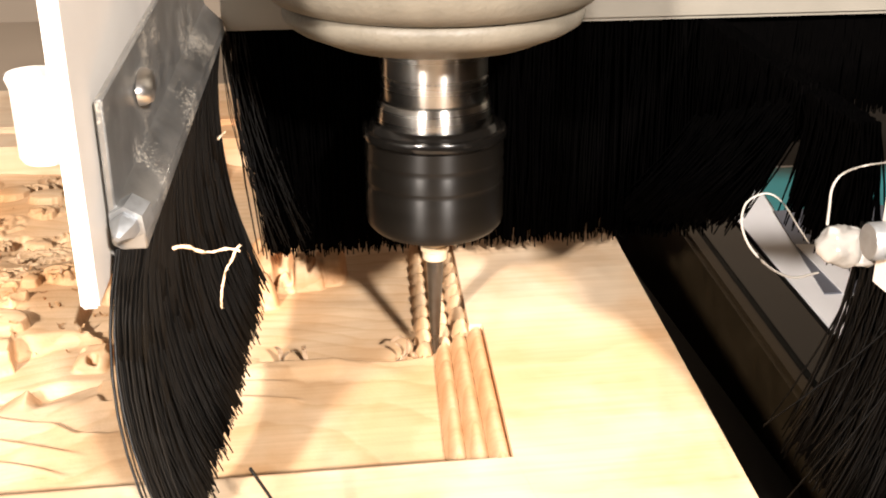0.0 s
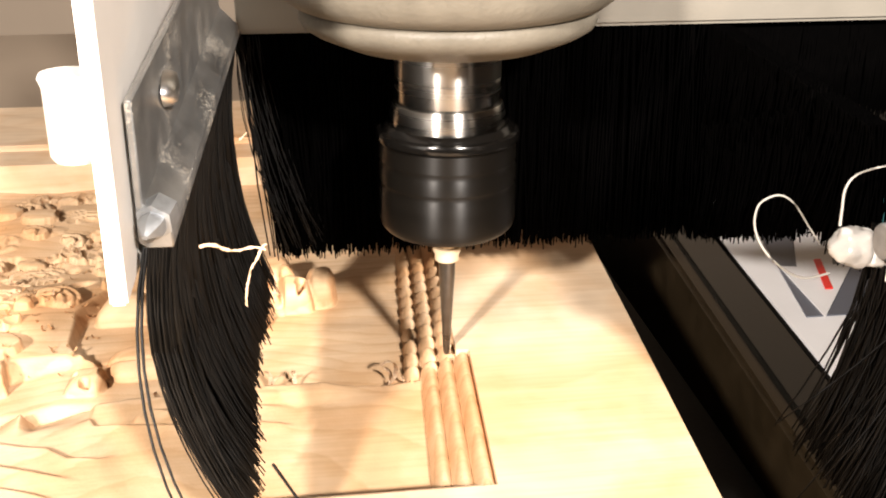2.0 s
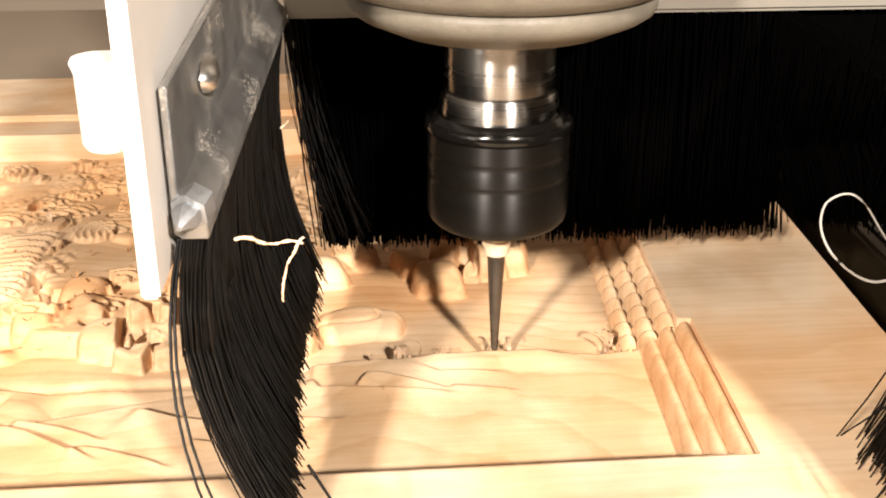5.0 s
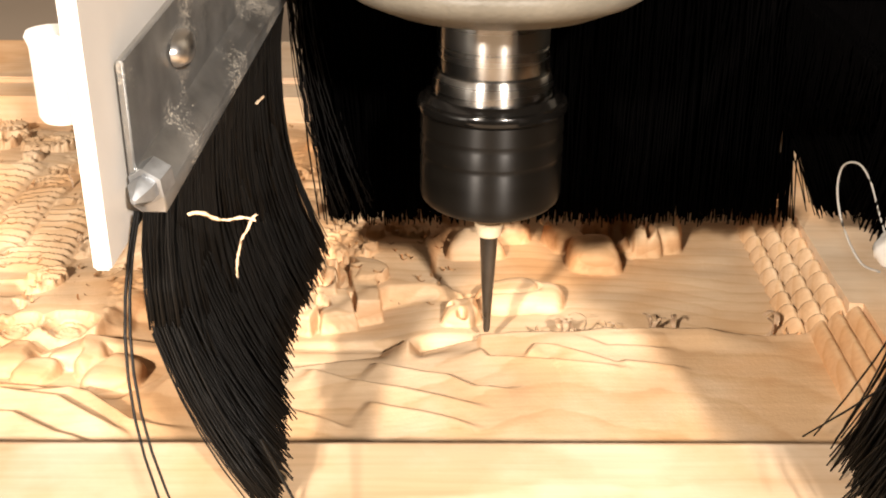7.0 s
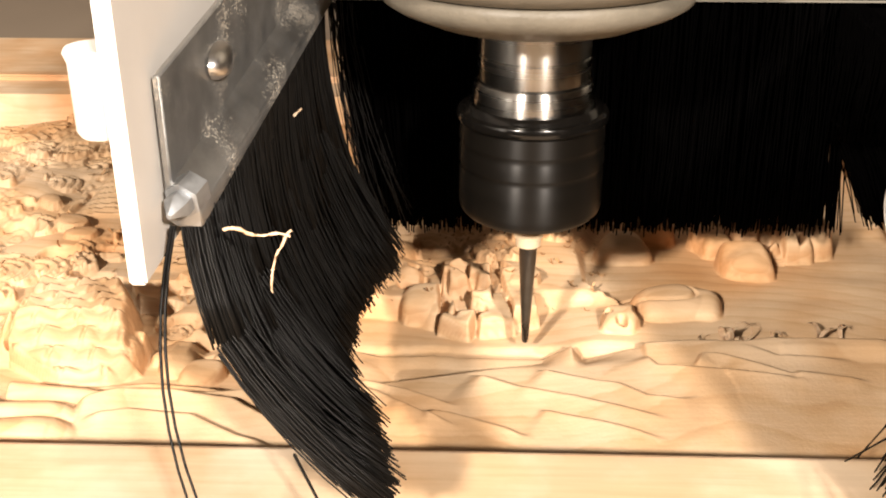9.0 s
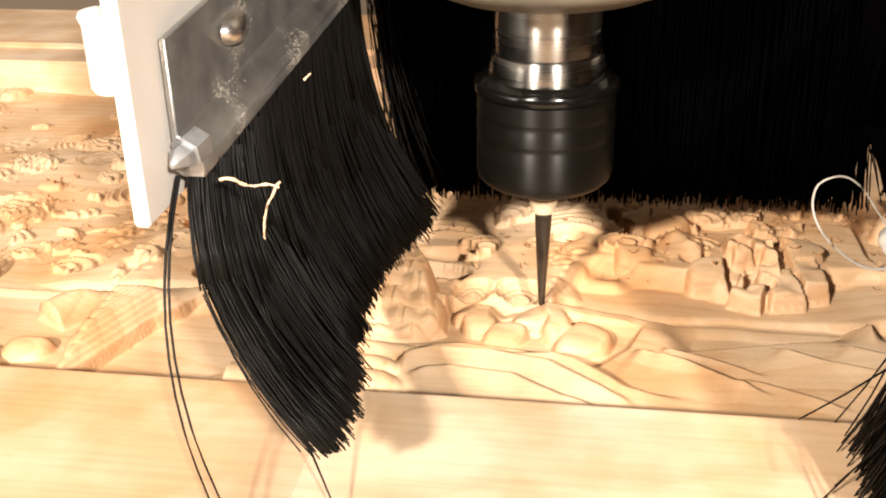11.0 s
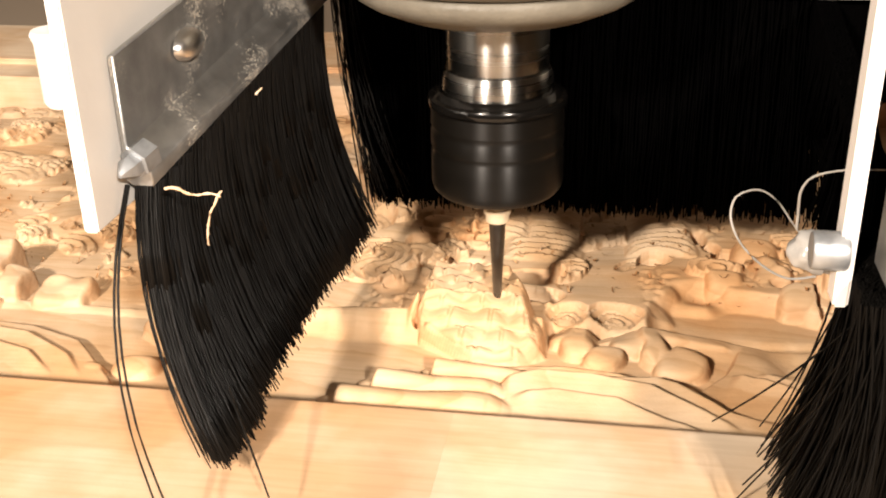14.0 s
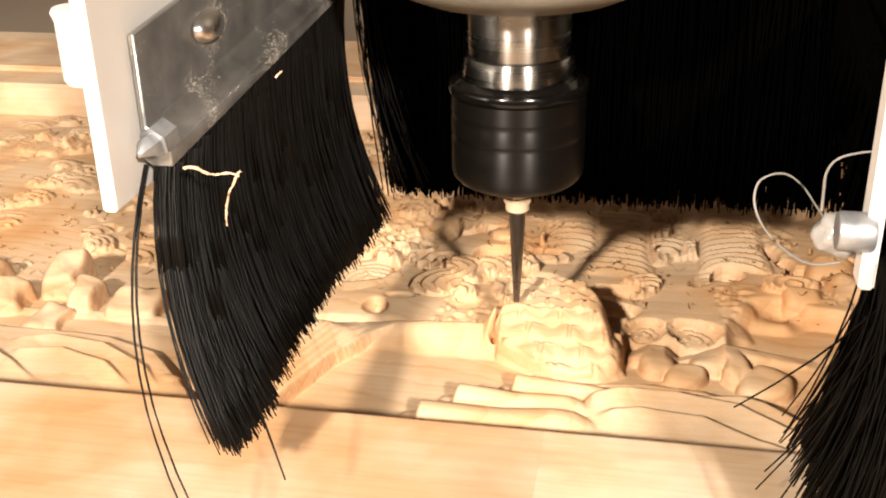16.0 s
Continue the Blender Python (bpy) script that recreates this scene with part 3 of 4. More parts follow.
    for pts, h in (([(-0.500, -0.0480), (-0.483, -0.0440), (-0.462, -0.0470), (-0.440, -0.0600), (-0.428, -0.0740)], 0.0020), ([(-0.495, -0.0560), (-0.475, -0.0530), (-0.455, -0.0600), (-0.438, -0.0740)], 0.0018),
                   ([(-0.560, -0.0360), (-0.530, -0.0480), (-0.500, -0.0560), (-0.470, -0.0760)], 0.0020), ([(-0.600, -0.0500), (-0.560, -0.0560), (-0.520, -0.0760)], 0.0020)):
        z = z + fold(x, y, pts, h, 0.007) * leaf
    f = roll(x, y, [(-0.416, -0.0420), (-0.400, -0.0160)], 0.0082, 0.0125, 0.02, 0.15)
    z = np.where(f > 0.001, np.maximum(z, f - 0.0035), z)
    f = roll(x, y, [(-0.398, -0.0560), (-0.388, -0.0470), (-0.368, -0.0240)], 0.0062, 0.0095, 0.02, 0.3)
    z = np.where(f > 0.001, np.maximum(z, f - 0.0030), z)
    for cx, cy, rx, ry, top in ((-0.4150, -0.0610, 0.0085, 0.0062, 0.0042), (-0.3970, -0.0600, 0.0062, 0.0066, 0.0058), (-0.4280, -0.0660, 0.0050, 0.0050, 0.0035)):
        f = stone(wx, wy, cx, cy, rx, ry, top + 0.004)
        z = np.where(f > 0, np.maximum(z, f - 0.004), z)
    return z


def tower_of_courses(z, x, y, wx, wy):
    """A steep pile of rounded stone courses with a shell and a knob at its foot."""
    side = smooth01((x + 0.3215) / 0.0012) * smooth01((np.interp(y, [-0.046, -0.036, -0.010, 0.004], [-0.286, -0.2735, -0.279, -0.286]) - x) / 0.0090)
    side = side * smooth01((y + 0.0435 - 0.55 * np.clip(-0.300 - x, 0, 0.03)) / 0.0016) * smooth01((0.004 - y) / 0.002)
    g = (wy + 0.0440) / 0.0058
    f = g - np.floor(g)
    courses = 0.0030 + 0.0034 * (np.floor(g) + np.sqrt(np.clip(1 - (1 - f) ** 2, 0, 1))) - 0.0014 * np.clip(1 - f / 0.10, 0, 1) + 0.0006 * np.clip(1 - (1 - f) / 0.15, 0, 1)
    joint = np.mod(wx + 0.0050 * np.mod(np.floor(g), 3), 0.0140) - 0.0070
    courses = np.minimum(courses, 0.0172 + 0.0008 * f) - 0.0012 * np.clip(1 - np.abs(joint) / 0.0010, 0, 1) + 0.0009 * np.cos(joint * 400)
    z = np.maximum(z, courses * side)
    for cx, cy, rx, ry, top, ribs in ((-0.2860, -0.0290, 0.0098, 0.0080, 0.0110, 0.0006), (-0.3010, -0.0335, 0.0048, 0.0046, 0.0100, 0), (-0.2950, -0.0300, 0.0045, 0.0050, 0.0112, 0)):
        form = stone(wx, wy, cx, cy, rx, ry, top, -8) - ribs * (np.mod(np.arctan2(wx - cx, wy - cy - 0.012) * 12, 1) < 0.35)
        z = np.where(stone(wx, wy, cx, cy, rx, ry, 1, -8) > 0, np.maximum(z, form), z)
    return z


def relief_height(x, y):
    wx = x + 0.0040 * (value_noise(x, y, 0.020, 1) - 0.5)
    wy = y + 0.0040 * (value_noise(x, y, 0.020, 2) - 0.5)
    tool = np.interp(x, TOOL_X, TOOL_Z)
    far = far_part(x, y, wx, wy)
    near = near_part(x, y, wx, wy)
    # the two parts meet in a ragged lip along the tool's line
    line = LINE - 0.0004 + 0.0016 * (value_noise(x, x * 0, 0.009, 13) - 0.5) + 0.0006 * (value_noise(x, x * 0, 0.0025, 23) - 0.5)
    reach = smooth01((line - y) / 0.012)
    near = near * reach + (tool + 0.0004) * (1 - reach)
    back = smooth01((y - line) / 0.007)
    far = far * back + (tool - 0.0026) * (1 - back)
    k = smooth01((y - line) / 0.0010)
    z = near * (1 - k) + far * k
    # posts and blocks that stand across the line at the far left
    for cx, cy, rx, ry, top, turn in ((-0.5020, 0.0000, 0.0085, 0.0110, 0.0150, 5), (-0.4870, -0.0130, 0.0075, 0.0095, 0.0110, -6), (-0.4640, -0.0150, 0.0110, 0.0100, 0.0085, 8), (-0.4960, -0.0290, 0.0085, 0.0085, 0.0065, -10),
                                      (-0.5180, -0.0180, 0.0080, 0.0090, 0.0110, 12), (-0.5450, -0.0020, 0.0140, 0.0120, 0.0110, 4), (-0.5700, -0.0200, 0.0130, 0.0100, 0.0100, -8)):
        f = stone(wx + 0.003 * (value_noise(x, y, 0.006, 33) - 0.5), wy, cx, cy, rx, ry, top + 0.003, turn, 7.0) * (0.88 + 0.24 * value_noise(x, y, 0.007, 35))
        z = np.where(f > 0, np.maximum(z, f - 0.006), z)
    z = tower_of_courses(z, x, y, wx, wy)
    # the dark split beside the tower
    z = z - 0.009 * np.clip(1 - np.abs(x + 0.3225 + 0.0010 * np.sin(y * 700)) / 0.0013, 0, 1) * smooth01((y + 0.028) / 0.003) * smooth01((0.010 - y) / 0.004)
    under = smooth01((x - moulding_foot(y) - 0.0075) / 0.002)
    return np.clip(z * (1 - under) - 0.006 * under, -0.024, TOP - 0.001)


def height_sheet(name, xs, ys, height, material, parent, label, place=lambda x, y: (x, y)):
    X, Y = np.meshgrid(xs, ys)
    PX, PY = place(X, Y)
    Z = height(X, Y)
    n, m = len(xs), len(ys)
    verts = np.stack([PX, PY, Z], -1).reshape(-1, 3)
    i = (np.arange(m - 1)[:, None] * n + np.arange(n - 1)[None, :]).ravel()
    faces = np.stack([i, i + 1, i + n + 1, i + n], 1)
    me = bpy.data.meshes.new(name)
    me.vertices.add(len(verts))
    me.vertices.foreach_set("co", verts.ravel().astype(np.float32))
    me.loops.add(len(faces) * 4)
    me.loops.foreach_set("vertex_index", faces.ravel().astype(np.int32))
    me.polygons.add(len(faces))
    me.polygons.foreach_set("loop_start", np.arange(0, len(faces) * 4, 4, dtype=np.int32))
    me.update(calc_edges=True)
    me.validate()
    return finish(name, me, material, parent, label)


fine_x = np.concatenate([np.arange(LEFT, -0.54, 0.0014), np.arange(-0.54, 0.008, 0.0006)])
fine_y = np.concatenate([np.arange(FRONT - 0.002, 0.07, 0.0006), np.arange(0.07, BACK + 0.003, 0.0010)])
height_sheet("relief", fine_x, fine_y, relief_height, PINE, panel, "carved relief of heaps, folds and swirls in stepped cuts")


def beads(u):
    """Three rounded beads that climb from the rough field to the stock's top."""
    return 0.0080 + 0.0092 * u ** 0.75 + 0.0032 * np.abs(np.sin(3 * math.pi * np.clip(u / 0.97, 0, 1))) ** 0.7


def ogee_height(u, y):
    z = beads(u) + 0.0003 * (value_noise(u * 0.02, y, 0.004, 21) - 0.5)
    ragged = 0.975 + 0.024 * (value_noise(u * 0, y, 0.0030, 22) - 0.5)
    return np.where(u > ragged, 0.0165, np.minimum(z, TOP - 0.0004))


def rope_height(u, y):
    """Three strands of overlapping scales, like a plaited rope, climbing to the side board."""
    base = 0.0030 + 0.0120 * u
    z = base - 0.0015
    for k in range(3):
        c = (k + 0.5) / 3
        s = y / 0.0098 + 0.5 * k + (u - c) * 1.5
        f = s - np.floor(s)
        across = np.clip(1 - np.abs((u - c) / 0.185) ** 2.0, 0, 1)
        scale = np.clip(f / 0.88, 0, 1) ** 0.55 * np.clip((1 - f) / 0.12, 0, 1) ** 0.6
        z = np.maximum(z, base - 0.0020 + 0.0072 * np.sqrt(across) * scale)
    return np.minimum(z, TOP - 0.0008)


def rough_place(u, y):
    x0, x1 = -0.0030 + 0.070 * (y + 0.0198), edge_x(y) + 0.0004
    return x0 + (x1 - x0) * u, y


def rope_place(u, y):
    x0, x1 = moulding_foot(y), edge_x(y) - 0.0041
    return x0 + (x1 - x0) * u, y


us = np.linspace(0, 1, 64)
height_sheet("rough_moulding", us, np.concatenate([np.arange(FRONT - 0.002, LINE - 0.0007, 0.0008), [LINE - 0.0007]]), ogee_height, PINE_M, panel, "rough-cut stepped moulding", rough_place)
height_sheet("rope_moulding", us, np.arange(LINE - 0.0012, BACK + 0.003, 0.00042), rope_height, PINE_M, panel, "finished carved rope moulding", rope_place)


def wood_slab(name, outline, material, label):
    return part(name, prism(outline, -0.0318, TOP), material, panel, label, False)


SEAM = -0.2972
wood_slab("front_board", [(LEFT - 0.05, -0.40), (SEAM, -0.40), (SEAM, FRONT), (LEFT - 0.05, FRONT)], PINE_A, "planed pine border board, warmer grain")
wood_slab("front_board", [(SEAM + 0.00002, -0.40), (0.0466, -0.40), (edge_x(FRONT), FRONT), (SEAM + 0.00002, FRONT)], PINE_B, "planed pine border board, paler")
bm = prism([(edge_x(FRONT), FRONT + 0.0002), (0.0468, -0.40), (0.0470, -0.40), (0.0805, 0.056), (0.1044, 0.36), (0.032, 0.36), (edge_x(BACK) - 0.0045, BACK), (edge_x(LINE) - 0.0045, LINE + 0.0002), (edge_x(LINE), LINE - 0.0004)], -0.0318, TOP)
part("side_board", bm, PINE_B, panel, "planed pine border, raw edge", False)
wood_slab("back_board", [(LEFT - 0.05, BACK + 0.0002), (edge_x(BACK) - 0.0048, BACK + 0.0002), (0.0317, 0.333), (LEFT - 0.05, 0.333)], PINE_B, "planed pine back border")
part("base_board", box(LEFT, 0.0, FRONT, BACK, -0.0316, -0.026), PINE_A, panel, "", False)
part("back_bead", box(LEFT - 0.05, 0.02, 0.238, 0.246, TOP - 0.001, TOP + 0.003, 0.001), PINE_A, panel, "thin raised pine bead", False)

part("front_lip", box(LEFT - 0.05, 0.0085, FRONT + 0.0001, FRONT + 0.0028, -0.02, TOP - 0.0016), PINE_A, panel, "thin stepped edge of the sunk field", False)

# ---- printed sign on the side table ----
sign = tagged(new("arrow_sign"), "printed sign with white arrow and red bar on slate grey", "sign")
SZ = -0.0055


def sheet_outline(name, outline, z, material, label=""):
    return part(name, prism(outline, z, z + 0.0006), material, sign, label, False)


sheet_outline("backing", [skewed(0.1545, -0.08), (0.34, -0.08), (0.34, 0.2), skewed(0.1545, 0.2)], SZ, SIGN_WHITE, "white printed sheet")
sheet_outline("grey_field", [(0.1665, 0.036), (0.26, 0.036), (0.26, 0.1315), (0.186, 0.1315)], SZ + 0.0008, SIGN_GREY, "slate grey printed field")
sheet_outline("teal_band", [(0.187, 0.1325), (0.30, 0.1325), (0.30, 0.195), (0.199, 0.195)], SZ + 0.0008, SIGN_TEAL, "teal printed band")
sheet_outline("white_arrow", [(0.1735, 0.0330), (0.2120, 0.0850), (0.2025, 0.0850), (0.2215, 0.1270), (0.2030, 0.1290), (0.1848, 0.0848), (0.1770, 0.0865)], SZ + 0.0016, SIGN_WHITE, "white printed arrow")
sheet_outline("red_bar", [(0.1857, 0.0585), (0.1893, 0.0585), (0.1990, 0.0905), (0.1957, 0.0905)], SZ + 0.0024, SIGN_RED, "red printed bar")

# ---- the router head, origin at the cutter's tip ----
head = tagged(new("router_head"), "router spindle with tapered cutter and black brush dust shoe", "router")
part("spindle_nose", lathe([(0, 0.1125), (0.0160, 0.1123), (0.0185, 0.1128), (0.034, 0.1152), (0.0435, 0.1192), (0.0470, 0.1215), (0.0480, 0.1238), (0.0476, 0.1262), (0.0468, 0.1270), (0.0500, 0.1282), (0.0535, 0.131), (0.0550, 0.135), (0.0550, 0.155), (0.05, 0.16), (0, 0.16)], 96), NOSE, head, "cream cast spindle nose")
part("motor_body", lathe([(0, 0.1602), (0.048, 0.1602), (0.048, 0.30), (0, 0.30)]), NOSE, head)
shaft = part("spindle_shaft", lathe([(0, 0.1124), (0.0175, 0.1122), (0.0176, 0.1040), (0.0174, 0.1038), (0.0174, 0.1034), (0.0176, 0.1032), (0.0176, 0.0962), (0.0174, 0.0958), (0, 0.0956)], 96), STEEL, head, "polished steel spindle shaft")
part("shaft_collar", lathe([(0, 0.0955), (0.0179, 0.0954), (0.0184, 0.0948), (0.0190, 0.0930), (0.0194, 0.0900), (0.0194, 0.0872), (0, 0.0872)], 96), STEEL, shaft, "bright steel collar")
nut_body = part("collet_nut", lathe([(0, 0.0823), (0.0230, 0.0821), (0.0233, 0.0765), (0.0233, 0.0763), (0.0230, 0.0757), (0.0230, 0.0740), (0.0233, 0.0734), (0.0233, 0.0690), (0.0233, 0.0688), (0.0229, 0.0682), (0.0229, 0.0668), (0.0233, 0.0660), (0.0233, 0.0575), (0.0233, 0.0548), (0.0228, 0.0530), (0.0226, 0.0527), (0.0212, 0.0512), (0.0203, 0.0506), (0, 0.0502)], 96), BLACKOX, head, "dark spinning collet nut")
part("clamp_ring", lathe([(0.0196, 0.0880), (0.0206, 0.0882), (0.0214, 0.0874), (0.0222, 0.0862), (0.0238, 0.0858), (0.0243, 0.0846), (0.0241, 0.0832), (0.0232, 0.0824), (0, 0.0824)], 96), GLOSS_BLACK, nut_body, "glossy black clamp ring")
collet = part("collet", lathe([(0, 0.0503), (0.0056, 0.0501), (0.0054, 0.0462), (0.0046, 0.0458), (0.0045, 0.0434), (0.0050, 0.0430), (0.0049, 0.0412), (0.0043, 0.0408), (0.0042, 0.0380), (0.0031, 0.0372), (0, 0.0372)], 40), BRASS, head, "pale collet sleeve")
part("cutter", lathe([(0, 0.0374), (0.0030, 0.0372), (0.0029, 0.0330), (0.0012, 0.0014), (0.0009, 0.0004), (0, 0)], 32), CARBIDE, collet, "dark tapered ball-nose cutter")
part("rear_beam", box(-0.070, 0.33, 0.047, 0.075, 0.1092, 0.150, 0.0015), BEAM, head, "cream painted rear beam", False)
side_plate = part("side_plate", box(-0.0935, -0.0895, -0.120, 0.046, 0.0815, 0.21, 0.0006), PLATE, head, "white plastic side plate", False)


RISE = 0.135


def bracket():
    """An angle bar along the side: upright web and a folded lip at its foot."""
    bm = bmesh.new()
    section = [(-0.0880, 0.0905), (-0.0880, 0.1250), (-0.0862, 0.1250), (-0.0862, 0.1000), (-0.0800, 0.0935), (-0.0800, 0.0890), (-0.0860, 0.0890)]
    ends = []
    for y in (-0.1035, 0.046):
        shift = SKEW * (y + 0.1)
        ends.append([bm.verts.new((x + shift, y, z + RISE * (y + 0.1))) for x, z in section])
    k = len(section)
    bm.faces.new(ends[0]), bm.faces.new(ends[1][::-1])
    for i in range(k):
        bm.faces.new((ends[0][i], ends[0][(i + 1) % k], ends[1][(i + 1) % k], ends[1][i]))
    bmesh.ops.recalc_face_normals(bm, faces=bm.faces[:])
    bmesh.ops.bevel(bm, geom=bm.edges[:], offset=0.0004, segments=1, affect="EDGES")
    return bm


side_bracket = part("side_bracket", bracket(), ALU, head, "sawn aluminium angle bracket, dusty", False)


def hex_bolt(length, r):
    bm = bmesh.new()
    rings = []
    for i, (z, f) in enumerate(((0, 1.0), (0.006, 1.0), (0.0062, 0.72), (length * 0.7, 0.72), (length, 0.15))):
        rings.append([bm.verts.new((f * r * math.cos(a), -z, f * r * math.sin(a))) for a in [math.pi / 3 * (s + 0.5) for s in range(6)]])
    for a, b in zip(rings, rings[1:]):
        for s in range(6):
            bm.faces.new((a[s], a[(s + 1) % 6], b[(s + 1) % 6], b[s]))
    bm.faces.new(rings[0]), bm.faces.new(rings[-1][::-1])
    bmesh.ops.recalc_face_normals(bm, faces=bm.faces[:])
    return bm


rivet = part("bracket_rivet", lathe([(0, 0), (0.0062, 0), (0.0060, 0.0006), (0.0048, 0.0014), (0, 0.0018)], 32), CHROME, side_bracket, "shiny domed rivet")
rivet.matrix_basis = pose(-0.0836, -0.0640, 0.1176, 0, 90, 0) @ Matrix.Diagonal((0.75, 1.45, 2.2, 1))
bolt = part("bracket_bolt", hex_bolt(0.0125, 0.0046), ZINC, side_bracket, "grey zinc bolt with a blunt end", False)
bolt.matrix_basis = pose(-0.0826, -0.0995, 0.0970, 12, 0, -14)
clip = lathe([(0, 0.1125), (0.0050, 0.1127), (0.0058, 0.1140), (0.0058, 0.1290), (0.0065, 0.1312), (0.0060, 0.1322), (0, 0.1318)], 32, (-0.0985, -0.108))
part("plate_clip", clip, PLATE, side_plate, "white plastic clip on the plate")


def hair(root, tip, sag, steps=6):
    """A bent bristle from root to tip; sag pushes its middle."""
    pts = []
    for i in range(steps + 1):
        t = i / steps
        p = Vector(root).lerp(Vector(tip), t) + Vector(sag) * (t * (1 - t) * 4)
        pts.append(p)
    return pts


rng = random.Random(3)
# rear brush
curves = []
for i in range(2500):
    x = -0.068 + 0.181 * rng.random()
    y = rng.uniform(0.050, 0.066)
    down = 0.0210 + rng.uniform(-0.0012, 0.0022)
    lean = 0.010 * max(0, 1 - (x + 0.068) / 0.03) + 0.005 * max(0, 1 - (0.113 - x) / 0.03)
    curves.append(hair((x, y, 0.110), (x + lean + rng.gauss(0, 0.0022), y + rng.gauss(0.0, 0.002), down), (rng.gauss(0, 0.001), 0, 0), 3))
loose = []
for i in range(55):
    x, y = rng.uniform(-0.071, -0.062), rng.uniform(0.046, 0.060)
    loose.append(hair((x, y, 0.1085), (x + rng.uniform(0.010, 0.024), y + rng.gauss(-0.004, 0.004), rng.uniform(0.018, 0.036)), (-0.003 + rng.gauss(0, 0.001), 0, 0), 5))
tagged(raw_part("corner_bristles", *strands(loose, 0.00022), BRISTLE, head, "loose glossy bristles at the brush corner"), kind="stuff")
tagged(raw_part("rear_bristles", *strands(curves, 0.00055), SHADED_BRISTLE, head, "dense black rear brush bristles"), kind="stuff")
# solid fill inside the brush, in the same shade-darkened black
part("rear_bristle_core", prism([(-0.050, 0.0570), (0.110, 0.0570), (0.110, 0.0625), (-0.050, 0.0625)], 0.029, 0.1090), SHADED_BRISTLE, head, "", False)

# side brush in tufts that can swing at the bracket and bend half-way down
TUFTS = []
N_TUFTS = 18
SPAN = 0.138
for k in range(N_TUFTS):
    y0 = -0.102 + SPAN * k / N_TUFTS
    root = Vector((-0.0830 + SKEW * (y0 + 0.1), y0, 0.0893 + RISE * (y0 + 0.1)))
    upper, lower = [], []
    cut = (3, 5, 4, 3, 4, 5)[k % 6]
    knee = Vector((0.0005, SPAN / N_TUFTS * 0.6, -cut / 8 * (0.0735 + RISE * (y0 + 0.1))))
    for i in range(190):
        a = rng.uniform(0, SPAN / N_TUFTS * 1.2)
        s = Vector((rng.uniform(-0.003, 0.003), a, 0))
        length = 0.0735 + rng.uniform(-0.004, 0.003) + (0.004 if k < 3 else 0) + RISE * (y0 + 0.1)
        tip = s + Vector((0.012 + rng.gauss(0, 0.0016), -0.006 * math.exp(-k / 4) + rng.gauss(0, 0.0022), -length))
        pts = hair(s, tip, (-0.0065 + rng.gauss(0, 0.0006), 0.001, 0), 8)
        upper.append(pts[:cut + 1])
        lower.append([p - knee for p in pts[cut:]])
    tuft = tagged(raw_part("bristle_tuft", *strands(upper, 0.00038, 3, 0.15), BRISTLE, head, "black nylon bristle tuft, tips bent"), kind="stuff")
    tuft.location = root
    tips = tagged(raw_part("bristle_end", *strands(lower, 0.00033, 3, 0.35), BRISTLE, tuft, "bent black bristle tips"), kind="stuff")
    tips.location = knee
    TUFTS.append((tuft, root, tips, knee))

# right-hand brush, post, glue blob and its wire
curves = []
for i in range(900):
    y = rng.uniform(-0.140, -0.098)
    root = (0.1020 + SKEW * (y + 0.1) + rng.uniform(-0.003, 0.005), y, 0.084)
    spread = rng.gauss(0, 1)
    wild = 2.2 if rng.random() < 0.06 else 1.0
    tip = (0.0985 + SKEW * (y + 0.1) + 0.0052 * spread * wild, y + 0.004 + rng.gauss(0, 0.006), 0.012 + rng.uniform(-0.003, 0.006) + 0.008 * abs(spread) * (wild - 0.8))
    curves.append(hair(root, tip, (0.003, 0, 0), 5))
tagged(raw_part("right_bristles", *strands(curves, 0.00045), DARK_BRISTLE, head, "black splayed side bristles"), kind="stuff")
curves = []
for i in range(700):
    y = rng.uniform(-0.092, -0.056)
    root = (0.1000 + SKEW * (y + 0.1) + rng.uniform(-0.003, 0.004), y, 0.1085)
    tip = (root[0] + 0.002 + rng.gauss(0, 0.003), y + rng.gauss(0.002, 0.003), 0.071 + rng.uniform(-0.004, 0.006))
    curves.append(hair(root, tip, (0.001, 0, 0), 4))
tagged(raw_part("right_short_bristles", *strands(curves, 0.00045), SHADED_BRISTLE, head, "short black side bristles"), kind="stuff")
# solid fill behind the short bristles, its shade painted in too
part("rear_short_core", prism([(0.1101, 0.0575), (0.33, 0.0575), (0.33, 0.0620), (0.1101, 0.0620)], 0.073, 0.1090), SHADED_BRISTLE, head, "", False)
curves = []
for i in range(1500):
    y = rng.uniform(-0.050, 0.056)
    root = (0.1010 + SKEW * (y + 0.1) + rng.uniform(-0.003, 0.004), y, 0.1085)
    curves.append(hair(root, (root[0] + rng.gauss(0.001, 0.0015), y + rng.gauss(0, 0.002), 0.080 - 0.34 * y + rng.uniform(-0.006, 0.003)), (0, 0, 0), 2))
for i in range(1100):
    x = rng.uniform(0.110, 0.33)
    curves.append(hair((x, 0.055, 0.109), (x + rng.gauss(0, 0.002), 0.055, 0.070 + rng.uniform(-0.003, 0.002)), (0, 0, 0), 2))
tagged(raw_part("upper_bristles", *strands(curves, 0.0006), SHADED_BRISTLE, head, "dense upper part of the black brush"), kind="stuff")
SIDE_TUFTS = []
